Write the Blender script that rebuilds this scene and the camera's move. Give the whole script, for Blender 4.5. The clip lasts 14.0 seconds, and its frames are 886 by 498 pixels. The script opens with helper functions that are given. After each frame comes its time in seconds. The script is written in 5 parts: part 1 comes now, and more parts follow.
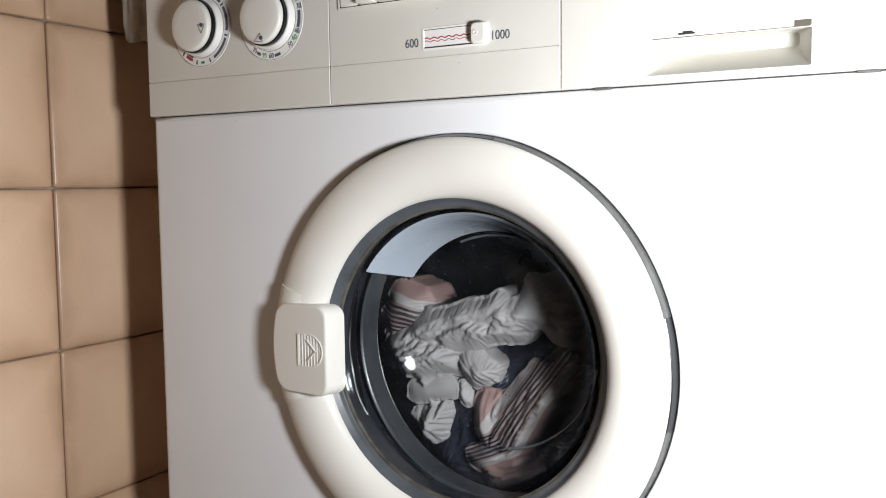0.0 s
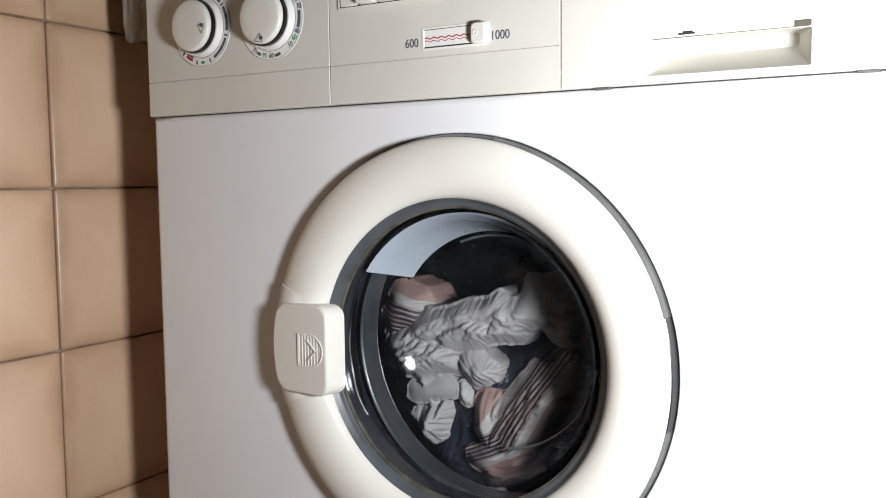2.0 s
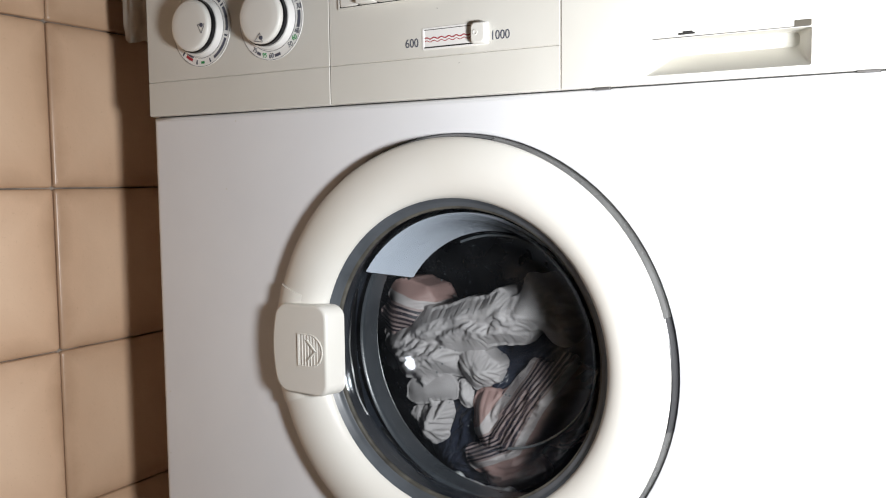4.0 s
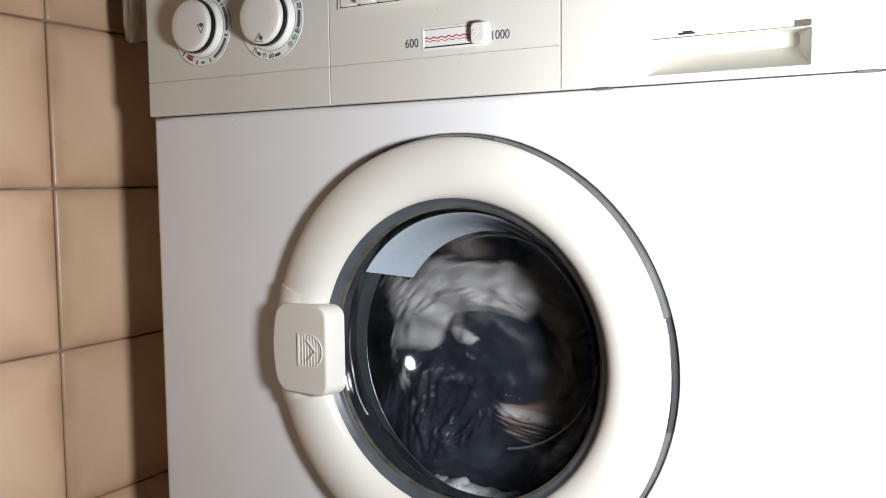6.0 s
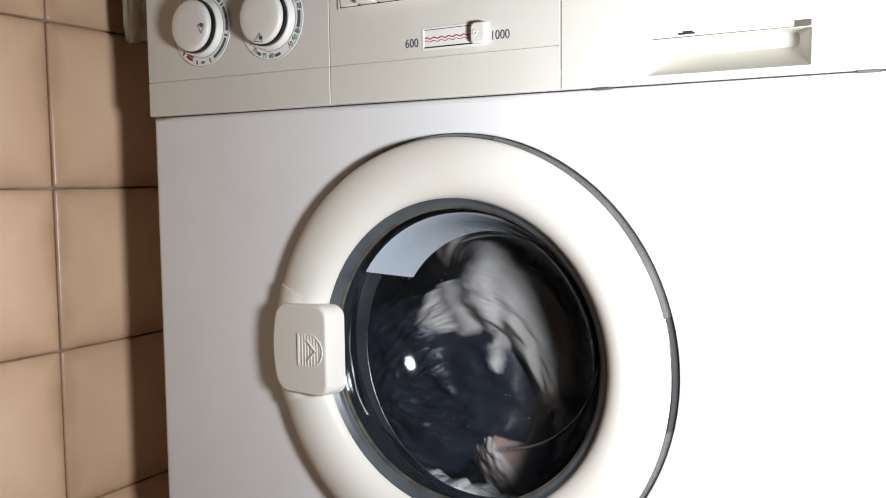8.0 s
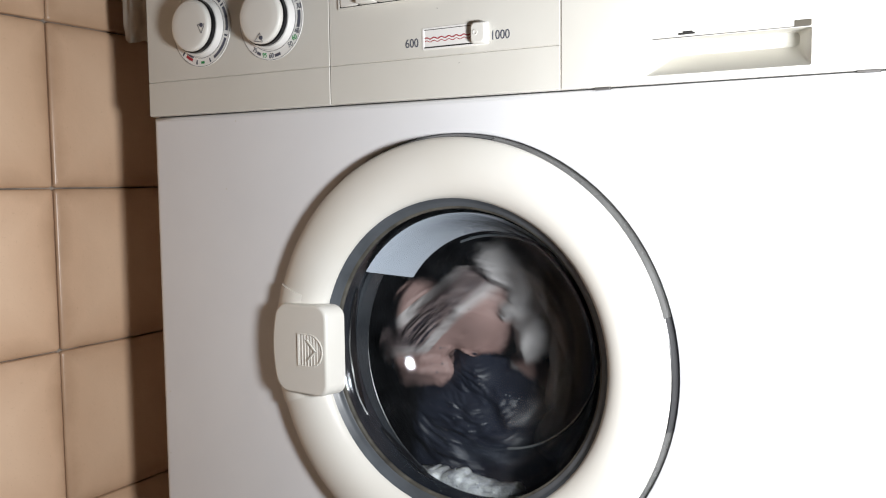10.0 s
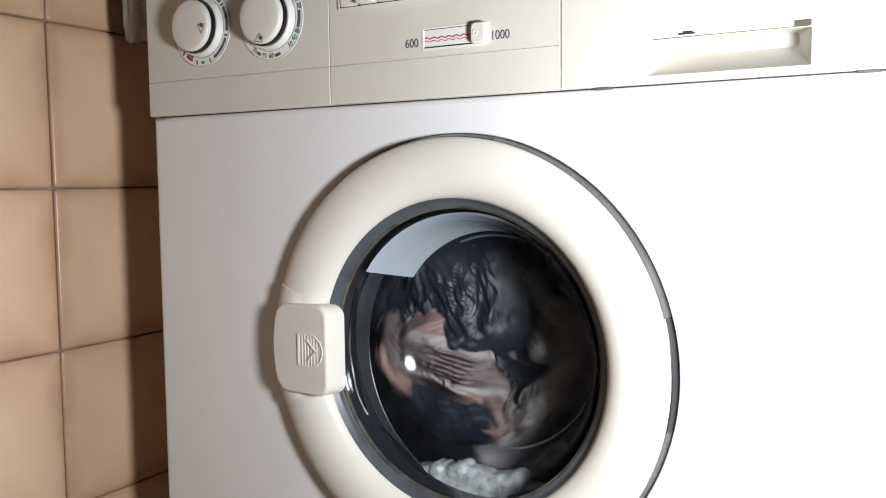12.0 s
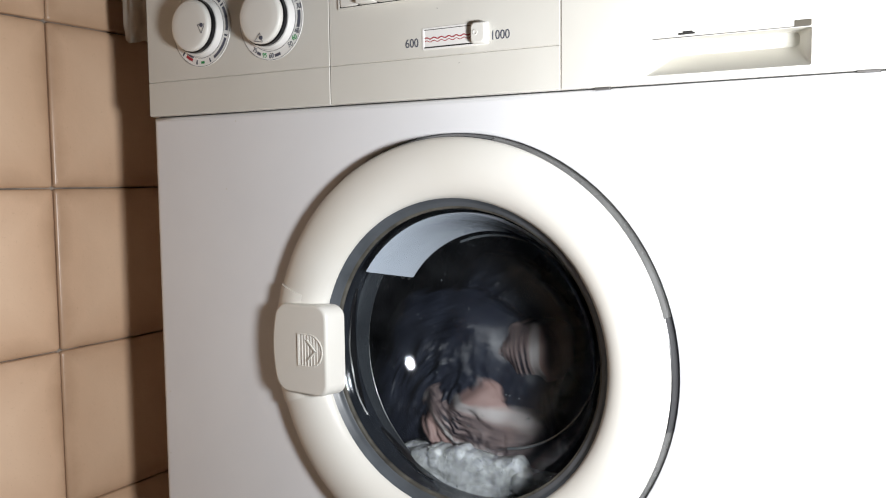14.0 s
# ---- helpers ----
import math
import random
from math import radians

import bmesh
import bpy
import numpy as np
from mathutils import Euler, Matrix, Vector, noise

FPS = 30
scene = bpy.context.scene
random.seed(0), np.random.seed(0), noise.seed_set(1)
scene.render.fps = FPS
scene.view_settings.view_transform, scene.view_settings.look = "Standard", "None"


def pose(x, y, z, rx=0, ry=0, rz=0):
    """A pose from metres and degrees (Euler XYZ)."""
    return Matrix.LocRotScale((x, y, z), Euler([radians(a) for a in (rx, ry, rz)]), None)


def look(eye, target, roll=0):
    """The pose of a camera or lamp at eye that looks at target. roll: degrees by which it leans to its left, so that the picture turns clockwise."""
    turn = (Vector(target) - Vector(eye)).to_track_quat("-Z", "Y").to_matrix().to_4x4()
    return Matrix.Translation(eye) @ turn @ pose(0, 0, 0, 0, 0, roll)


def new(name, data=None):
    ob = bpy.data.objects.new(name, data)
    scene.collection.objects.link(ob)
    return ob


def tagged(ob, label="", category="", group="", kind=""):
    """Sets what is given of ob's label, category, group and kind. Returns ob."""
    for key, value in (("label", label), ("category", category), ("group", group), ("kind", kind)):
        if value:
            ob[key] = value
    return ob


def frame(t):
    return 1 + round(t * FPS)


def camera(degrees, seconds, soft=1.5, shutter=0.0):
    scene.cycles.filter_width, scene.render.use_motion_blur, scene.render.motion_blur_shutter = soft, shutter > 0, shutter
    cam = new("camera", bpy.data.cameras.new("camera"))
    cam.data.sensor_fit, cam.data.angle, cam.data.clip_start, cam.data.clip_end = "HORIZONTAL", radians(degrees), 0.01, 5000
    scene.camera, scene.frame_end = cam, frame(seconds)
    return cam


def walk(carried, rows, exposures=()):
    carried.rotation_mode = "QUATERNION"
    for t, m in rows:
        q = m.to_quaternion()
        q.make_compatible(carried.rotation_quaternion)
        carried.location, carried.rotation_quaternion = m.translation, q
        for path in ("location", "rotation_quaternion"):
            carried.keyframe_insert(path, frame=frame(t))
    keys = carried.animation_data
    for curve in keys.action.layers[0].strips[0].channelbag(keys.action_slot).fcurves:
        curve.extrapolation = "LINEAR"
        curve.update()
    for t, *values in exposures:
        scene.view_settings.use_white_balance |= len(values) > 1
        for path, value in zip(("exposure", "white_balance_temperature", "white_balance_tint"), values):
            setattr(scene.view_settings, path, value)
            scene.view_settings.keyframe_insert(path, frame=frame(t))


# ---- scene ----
# ---------------------------------------------------------------- camera
cam = camera(54.1, 14.0, soft=1.1, shutter=0.65)
EYE = Vector((0.624, -0.5646, 0.6515))
AIM = EYE + Vector((-0.49567, 0.86513, -0.07653))
walk(cam, [(0, look(EYE, AIM, -0.645)), (14.0, look(EYE, AIM, -0.645))])

# ---------------------------------------------------------------- light
world = bpy.data.worlds.new("room_air")
scene.world = world
world.use_nodes = True
world.node_tree.nodes["Background"].inputs[0].default_value = (0.9, 0.95, 1.0, 1)
world.node_tree.nodes["Background"].inputs[1].default_value = 0.001


def torch(name, place, aim, watts, size, spread, color):
    data = bpy.data.lights.new(name, "SPOT")
    data.shadow_soft_size, data.energy, data.color = size, watts, color
    data.spot_size, data.spot_blend = radians(spread), 0.35
    ob = new(name, data)
    ob.matrix_world = look(place, aim)
    return ob


# one small torch close to the machine, out of view
torch("torch", (0.71, -0.294, 0.607), (0.16, 0.0, 0.562), 19.2, 0.046, 112, (0.95, 0.965, 0.985))
scene.view_settings.exposure = 0.0

# ---------------------------------------------------------------- numbers of the machine
CX, CZ = 0.3102, 0.5196          # axis of door and drum
WALL_X = -0.1008
TILE = 0.1553
JOINT_Y, JOINT_Z = -0.0352, 0.6500
PANEL_Z = 0.7139


# ---------------------------------------------------------------- materials
class Mat:
    def __init__(self, name):
        self.m = bpy.data.materials.new(name)
        self.m.use_nodes = True
        self.t = self.m.node_tree
        self.b = self.t.nodes["Principled BSDF"]
        self.tc = self.t.nodes.new("ShaderNodeTexCoord")

    def n(self, kind, **values):
        node = self.t.nodes.new(kind)
        for k, v in values.items():
            node.inputs[k.replace("_", " ")].default_value = v
        return node

    def link(self, a, b):
        self.t.links.new(a, b)

    def noise(self, scale, detail=4.0, rough=0.55):
        node = self.n("ShaderNodeTexNoise", Scale=scale, Detail=detail, Roughness=rough)
        self.link(self.tc.outputs["Object"], node.inputs["Vector"])
        return node.outputs[0]

    def ramp(self, fac, stops, constant=False):
        node = self.t.nodes.new("ShaderNodeValToRGB")
        r = node.color_ramp
        r.interpolation = "CONSTANT" if constant else "LINEAR"
        while len(r.elements) < len(stops):
            r.elements.new(0.5)
        for e, (p, c) in zip(r.elements, stops):
            e.position = p
            e.color = (*c, 1) if len(c) == 3 else c
        self.link(fac, node.inputs[0])
        return node.outputs[0]

    def mix(self, fac, a, b, mode="MIX"):
        node = self.t.nodes.new("ShaderNodeMix")
        node.data_type, node.blend_type = "RGBA", mode
        for v, sock in ((fac, node.inputs[0]), (a, node.inputs[6]), (b, node.inputs[7])):
            if isinstance(v, (int, float)):
                sock.default_value = v
            elif isinstance(v, tuple):
                sock.default_value = (*v, 1)
            else:
                self.link(v, sock)
        return node.outputs[2]

    def maths(self, op, a, b=0.0):
        node = self.t.nodes.new("ShaderNodeMath")
        node.operation = op
        for v, sock in ((a, node.inputs[0]), (b, node.inputs[1])):
            if isinstance(v, (int, float)):
                sock.default_value = v
            else:
                self.link(v, sock)
        return node.outputs[0]

    def bump(self, height, strength, distance=0.001):
        node = self.n("ShaderNodeBump", Strength=strength, Distance=distance)
        self.link(height, node.inputs["Height"])
        self.link(node.outputs[0], self.b.inputs["Normal"])

    def base(self, v):
        if isinstance(v, tuple):
            self.b.inputs["Base Color"].default_value = (*v, 1)
        else:
            self.link(v, self.b.inputs["Base Color"])

    def set(self, rough=0.5, metal=0.0, spec=0.5):
        self.b.inputs["Roughness"].default_value = rough
        self.b.inputs["Metallic"].default_value = metal
        self.b.inputs["Specular IOR Level"].default_value = spec
        return self


def paint(name, color, worn, rough=0.4, grain=0.05, spec=0.5, metal=0.0, scale=9.0):
    m = Mat(name)
    big = m.noise(scale, 5)
    fine = m.noise(700, 2)
    m.base(m.mix(m.ramp(big, [(0.38, (0, 0, 0)), (0.72, (1, 1, 1))]), color, worn))
    m.bump(fine, grain, 0.0004)
    m.set(rough, metal, spec)
    m.link(m.ramp(m.noise(40, 3), [(0.3, (rough * 0.85,) * 3), (0.75, (min(1, rough * 1.2),) * 3)]), m.b.inputs["Roughness"])
    return m.m


def plain(name, color, rough=0.5, metal=0.0, spec=0.5):
    m = Mat(name)
    m.base(color)
    m.set(rough, metal, spec)
    return m.m


ENAMEL = paint("white_enamel", (0.76, 0.765, 0.78), (0.72, 0.725, 0.745), 0.36, 0.04)
FASCIA = paint("cream_plastic", (0.66, 0.645, 0.595), (0.62, 0.60, 0.545), 0.48, 0.06)
RING = paint("ivory_plastic", (0.72, 0.705, 0.66), (0.68, 0.655, 0.595), 0.36, 0.03, 0.5)
KNOB = paint("knob_plastic", (0.74, 0.725, 0.68), (0.70, 0.68, 0.63), 0.42, 0.03)
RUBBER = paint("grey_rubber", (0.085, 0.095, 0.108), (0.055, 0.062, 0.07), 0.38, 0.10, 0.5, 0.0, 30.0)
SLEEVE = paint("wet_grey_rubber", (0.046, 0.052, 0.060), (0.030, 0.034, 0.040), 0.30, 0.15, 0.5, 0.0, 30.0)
SEAL = paint("stained_seal", (0.10, 0.095, 0.08), (0.025, 0.022, 0.018), 0.6, 0.5, 0.4, 0.0, 60.0)
STEEL = paint("brushed_steel", (0.50, 0.51, 0.52), (0.40, 0.41, 0.42), 0.30, 0.03, 0.5, 1.0)
CHROME = paint("dull_chrome", (0.17, 0.17, 0.165), (0.11, 0.11, 0.107), 0.26, 0.02, 0.6, 0.6, 25.0)
WET_RUBBER = paint("wet_black_rubber", (0.022, 0.026, 0.034), (0.012, 0.014, 0.018), 0.16, 0.25, 0.6, 0.0, 30.0)
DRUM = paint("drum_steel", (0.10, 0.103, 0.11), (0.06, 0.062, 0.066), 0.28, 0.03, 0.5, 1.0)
REFLECTION = paint("reflection_grey", (0.50, 0.535, 0.60), (0.45, 0.49, 0.56), 0.30, 0.02)
CLIP = plain("grey_clip", (0.09, 0.085, 0.08), 0.6)
NOTCH_SHADE = plain("notch_shade", (0.075, 0.066, 0.05), 0.7)
BLACK = plain("black_plastic", (0.006, 0.006, 0.007), 0.28)
GAP = plain("dark_gap", (0.02, 0.019, 0.017), 0.8)
INK = plain("grey_ink", (0.085, 0.09, 0.12), 0.6)
RED = plain("red_ink", (0.36, 0.02, 0.035), 0.55)
GREEN = plain("green_ink", (0.02, 0.27, 0.08), 0.55)
WHITE = paint("slot_plastic", (0.80, 0.79, 0.77), (0.76, 0.75, 0.72), 0.4, 0.02)
PLASTER = paint("plaster", (0.12, 0.11, 0.10), (0.09, 0.083, 0.076), 0.85, 0.3)
GROUT = paint("grout", (0.34, 0.29, 0.24), (0.07, 0.06, 0.05), 0.9, 0.6, 0.2, 0.0, 32.0)
FLOORING = paint("floor_tiles", (0.15, 0.115, 0.088), (0.11, 0.083, 0.062), 0.4, 0.1)


def tile_glaze():
    m = Mat("beige_glaze")
    info = m.t.nodes.new("ShaderNodeObjectInfo")
    cloud = m.noise(19, 5)
    sep = m.t.nodes.new("ShaderNodeSeparateXYZ")
    m.link(m.tc.outputs["Object"], sep.inputs[0])
    d = m.maths("MAXIMUM", m.maths("ABSOLUTE", sep.outputs[1]), m.maths("ABSOLUTE", sep.outputs[2]))
    rim = m.maths("ADD", d, m.maths("MULTIPLY", cloud, 0.030))
    col = m.ramp(m.maths("MULTIPLY", rim, 10.0), [(0.40, (0.82, 0.585, 0.41)), (0.76, (0.73, 0.50, 0.34)), (0.95, (0.52, 0.33, 0.21))])
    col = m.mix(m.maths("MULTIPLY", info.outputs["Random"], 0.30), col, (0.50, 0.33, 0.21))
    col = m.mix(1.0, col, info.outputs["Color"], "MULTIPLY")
    speck = m.ramp(m.noise(420, 2), [(0.66, (1, 1, 1)), (0.74, (0.72, 0.66, 0.6))])
    m.base(m.mix(0.35, col, speck, "MULTIPLY"))
    m.bump(m.noise(55, 3), 0.35, 0.0015)
    m.set(0.33, 0, 0.5)
    return m.m


def cloth(name, color, shade, wet=0.55):
    m = Mat(name)
    fold = m.noise(45, 4)
    weave = m.noise(1500, 2)
    m.base(m.mix(m.ramp(fold, [(0.35, (0, 0, 0)), (0.7, (1, 1, 1))]), color, shade))
    m.bump(m.maths("ADD", m.maths("MULTIPLY", m.noise(130, 4), 1.0), m.maths("MULTIPLY", weave, 0.3)), 0.22, 0.0015)
    m.set(wet, 0, 0.35)
    return m.m


def striped(name, angle, shift, pitch=5.0, wave=0.022, bend=0.0):
    m = Mat(name)
    warp = m.noise(14, 2)
    sep = m.t.nodes.new("ShaderNodeSeparateXYZ")
    m.link(m.tc.outputs["Object"], sep.inputs[0])
    c, s = math.cos(radians(angle)), math.sin(radians(angle))
    u = m.maths("ADD", m.maths("MULTIPLY", sep.outputs[0], c), m.maths("MULTIPLY", sep.outputs[2], s))
    v = m.maths("ADD", m.maths("MULTIPLY", sep.outputs[0], -s), m.maths("MULTIPLY", sep.outputs[2], c))
    u = m.maths("ADD", u, m.maths("MULTIPLY", m.maths("MAXIMUM", m.maths("SUBTRACT", -0.02, v), 0.0), bend))
    u = m.maths("ADD", m.maths("ADD", u, shift), m.maths("MULTIPLY", warp, wave))
    pink, pale, navy, grey = (0.30, 0.198, 0.183), (0.41, 0.385, 0.385), (0.016, 0.014, 0.022), (0.255, 0.20, 0.195)
    stops = [(0.0, pink), (0.36, pale), (0.43, grey)]
    for i in range(6):
        stops += [(0.45 + i * 0.030, navy), (0.466 + i * 0.030, grey)]
    stops += [(0.63, pale), (0.68, pink)]
    col = m.ramp(m.maths("MULTIPLY", m.maths("ADD", u, 0.10), pitch), stops, True)
    m.base(m.mix(m.ramp(m.noise(60, 4), [(0.4, (0, 0, 0)), (0.75, (0.4, 0.4, 0.4))]), col, (0.17, 0.11, 0.10)))
    m.bump(m.maths("ADD", m.noise(110, 4), m.maths("MULTIPLY", m.noise(1500, 2), 0.3)), 0.25, 0.0015)
    m.set(0.5, 0, 0.35)
    return m.m


def clear_glass():
    m = Mat("bowl_glass")
    out = m.t.nodes["Material Output"]
    clear = m.n("ShaderNodeBsdfTransparent", Color=(0.93, 0.95, 0.95, 1))
    gloss = m.n("ShaderNodeBsdfGlossy", Color=(0.36, 0.375, 0.40, 1), Roughness=0.06)
    fres = m.n("ShaderNodeFresnel", IOR=1.45)
    mix = m.t.nodes.new("ShaderNodeMixShader")
    m.link(fres.outputs[0], mix.inputs[0])
    m.link(clear.outputs[0], mix.inputs[1])
    m.link(gloss.outputs[0], mix.inputs[2])
    # a faint diffuse film, added as haze to lift the dark behind the glass
    film = m.n("ShaderNodeBsdfDiffuse", Color=(0.75, 0.8, 0.9, 1))
    veil = m.t.nodes.new("ShaderNodeMixShader")
    m.link(m.ramp(m.noise(35, 4), [(0.3, (0.001,) * 3), (0.8, (0.007,) * 3)]), veil.inputs[0])
    m.link(mix.outputs[0], veil.inputs[1])
    m.link(film.outputs[0], veil.inputs[2])
    m.link(veil.outputs[0], out.inputs["Surface"])
    return m.m


def froth():
    m = Mat("soap_foam")
    cell = m.n("ShaderNodeTexVoronoi", Scale=430.0)
    m.base(m.mix(m.ramp(m.noise(60, 4), [(0.35, (0, 0, 0)), (0.7, (1, 1, 1))]), (0.74, 0.76, 0.78), (0.56, 0.58, 0.61)))
    m.link(m.ramp(m.noise(110, 4), [(0.34, (0.45,) * 3), (0.62, (1, 1, 1))]), m.b.inputs["Alpha"])
    m.link(m.tc.outputs["Object"], cell.inputs["Vector"])
    m.bump(m.maths("SUBTRACT", 1.0, cell.outputs["Distance"]), 0.5, 0.0008)
    m.set(0.4, 0, 0.4)
    m.b.inputs["Subsurface Weight"].default_value = 0.6
    m.b.inputs["Subsurface Radius"].default_value = (0.006, 0.006, 0.007)
    m.b.inputs["Subsurface Scale"].default_value = 1.0
    return m.m


TILE_MAT = tile_glaze()
WHITE_CLOTH = cloth("white_cotton", (0.40, 0.380, 0.382), (0.335, 0.317, 0.32))
NAVY_CLOTH = cloth("navy_cotton", (0.020, 0.024, 0.038), (0.012, 0.014, 0.024), 0.38)
TOWEL = cloth("towel_cloth", (0.62, 0.57, 0.50), (0.54, 0.48, 0.41), 0.85)
STRIPED_A = striped("striped_jersey", -30, -0.022, 7.3, 0.014, 0.7)
STRIPED_B = striped("striped_cotton", 78, -0.008, 6.5, 0.012)
GLASS = clear_glass()
FOAM = froth()
RIM = plain("glass_edge", (0.09, 0.10, 0.11), 0.05, 0.0, 1.0)
DROP = plain("water_drop", (0.10, 0.11, 0.12), 0.04, 0.0, 0.8)


# ---------------------------------------------------------------- mesh helpers
def finish(name, bm, mat, smooth=True, sharp=35):
    bmesh.ops.recalc_face_normals(bm, faces=bm.faces)
    me = bpy.data.meshes.new(name)
    if smooth:
        for f in bm.faces:
            f.smooth = abs(f.normal.y) < 0.99999
        for e in bm.edges:
            if len(e.link_faces) == 2 and e.calc_face_angle(0) > radians(sharp):
                e.smooth = False
    bm.to_mesh(me)
    bm.free()
    me.materials.append(mat)
    return me


def part(name, bm, mat, parent, label="", smooth=True, sharp=35):
    ob = new(name, finish(name, bm, mat, smooth, sharp))
    ob.parent = parent
    if label:
        tagged(ob, label)
    return ob


def box(bm, x0, x1, y0, y1, z0, z1, bevel=0.0, seg=2):
    r = bmesh.ops.create_cube(bm, size=1, matrix=Matrix.LocRotScale(((x0 + x1) / 2, (y0 + y1) / 2, (z0 + z1) / 2), None, (x1 - x0, y1 - y0, z1 - z0)))
    if bevel:
        edges = list({e for v in r["verts"] for e in v.link_edges})
        bmesh.ops.bevel(bm, geom=edges, offset=bevel, segments=seg, affect="EDGES", profile=0.5)
    return bm


def lathe(bm, profile, n=96, cx=CX, cz=CZ, a0=0.0, a1=360.0, closed=False):
    """Turns (radius, y) pairs about the line x = cx, z = cz."""
    full = abs(a1 - a0) > 359.9
    count = n if full else n + 1
    rows = []
    for r, y in profile:
        if r < 1e-6:
            rows.append([bm.verts.new((cx, y, cz))] * count)
            continue
        rows.append([bm.verts.new((cx + r * math.cos(radians(a0 + (a1 - a0) * i / n)), y, cz + r * math.sin(radians(a0 + (a1 - a0) * i / n)))) for i in range(count)])
    pairs = list(zip(rows, rows[1:])) + ([(rows[-1], rows[0])] if closed else [])
    for a, b in pairs:
        for i in range(n):
            j = (i + 1) % count
            quad = []
            for v in (a[i], a[j], b[j], b[i]):
                if v not in quad:
                    quad.append(v)
            if len(quad) > 2:
                bm.faces.new(quad)
    if closed and not full:
        bm.faces.new([r[0] for r in rows])
        bm.faces.new([r[-1] for r in rows])
    return bm


def loops(bm, rings, cap_first=False, cap_last=False):
    """Joins closed loops of equal length by quads."""
    made = [[bm.verts.new(p) for p in ring] for ring in rings]
    for a, b in zip(made, made[1:]):
        for i in range(len(a)):
            j = (i + 1) % len(a)
            bm.faces.new((a[i], a[j], b[j], b[i]))
    if cap_first:
        bm.faces.new(made[0])
    if cap_last:
        bm.faces.new(made[-1])
    return bm


def rounded(x0, x1, z0, z1, r, y, n=6):
    pts = []
    for cx, cz, a in ((x1 - r, z1 - r, 0), (x0 + r, z1 - r, 90), (x0 + r, z0 + r, 180), (x1 - r, z0 + r, 270)):
        for i in range(n + 1):
            t = radians(a + 90 * i / n)
            pts.append((cx + r * math.cos(t), y, cz + r * math.sin(t)))
    return pts


def words(text, size, x, z, y, mat, parent, name="lettering", turn=0.0, squeeze=1.0):
    cu = bpy.data.curves.new(name, "FONT")
    cu.body, cu.size, cu.align_x, cu.align_y, cu.extrude = text, size, "CENTER", "CENTER", 0.0001
    tmp = bpy.data.objects.new(name, cu)
    me = bpy.data.meshes.new_from_object(tmp)
    bpy.data.objects.remove(tmp)
    me.transform(Matrix.Translation((x, y, z)) @ Matrix.Rotation(radians(90), 4, "X") @ Matrix.Rotation(radians(turn), 4, "Z") @ Matrix.Diagonal((squeeze, 1, 1, 1)))
    me.materials.clear()
    me.materials.append(mat)
    ob = new(name, me)
    ob.parent = parent
    return ob


def strip(bm, pts, width, y, depth=0.0003):
    """A flat printed line along (x, z) points."""
    top, low = [], []
    for i, (x, z) in enumerate(pts):
        a, b = pts[max(0, i - 1)], pts[min(len(pts) - 1, i + 1)]
        d = Vector((b[0] - a[0], b[1] - a[1])).normalized()
        top.append(bm.verts.new((x - d.y * width / 2, y, z + d.x * width / 2)))
        low.append(bm.verts.new((x + d.y * width / 2, y, z - d.x * width / 2)))
    for i in range(len(pts) - 1):
        bm.faces.new((low[i], low[i + 1], top[i + 1], top[i]))
    return bm


def arc(cx, cz, r, a0, a1, n=14):
    return [(cx + r * math.cos(radians(a0 + (a1 - a0) * i / n)), cz + r * math.sin(radians(a0 + (a1 - a0) * i / n))) for i in range(n + 1)]


# ---------------------------------------------------------------- the room
def room():
    x0, x1, y0, y1, top, t = WALL_X - 0.006, 3.4, -3.2, 0.66, 2.4, 0.12
    # only the tiled wall is in view; the rest is added to bounce light
    for name, b, mat, label in (
            ("wall_west", (x0 - t, x0, y0 - t, y1 + t, 0, top), GROUT, "tiled side wall with dark grout"),
            ("wall_north", (x0, x1, y1, y1 + t, 0, top), PLASTER, "unseen plastered rear wall"),
            ("wall_south", (x0, x1, y0 - t, y0, 0, top), PLASTER, "unseen plastered wall"),
            ("wall_east", (x1, x1 + t, y0 - t, y1 + t, 0, top), PLASTER, "unseen plastered wall"),
            ("floor", (x0 - t, x1 + t, y0 - t, y1 + t, -0.1, 0), FLOORING, "unseen brown tiled floor"),
            ("ceiling", (x0 - t, x1 + t, y0 - t, y1 + t, top, top + 0.1), PLASTER, "unseen plastered ceiling")):
        ob = new(name, finish(name, box(bmesh.new(), *b), mat, False))
        tagged(ob, label, name.split("_")[0], kind="structure")
    return bpy.data.objects["wall_west"]


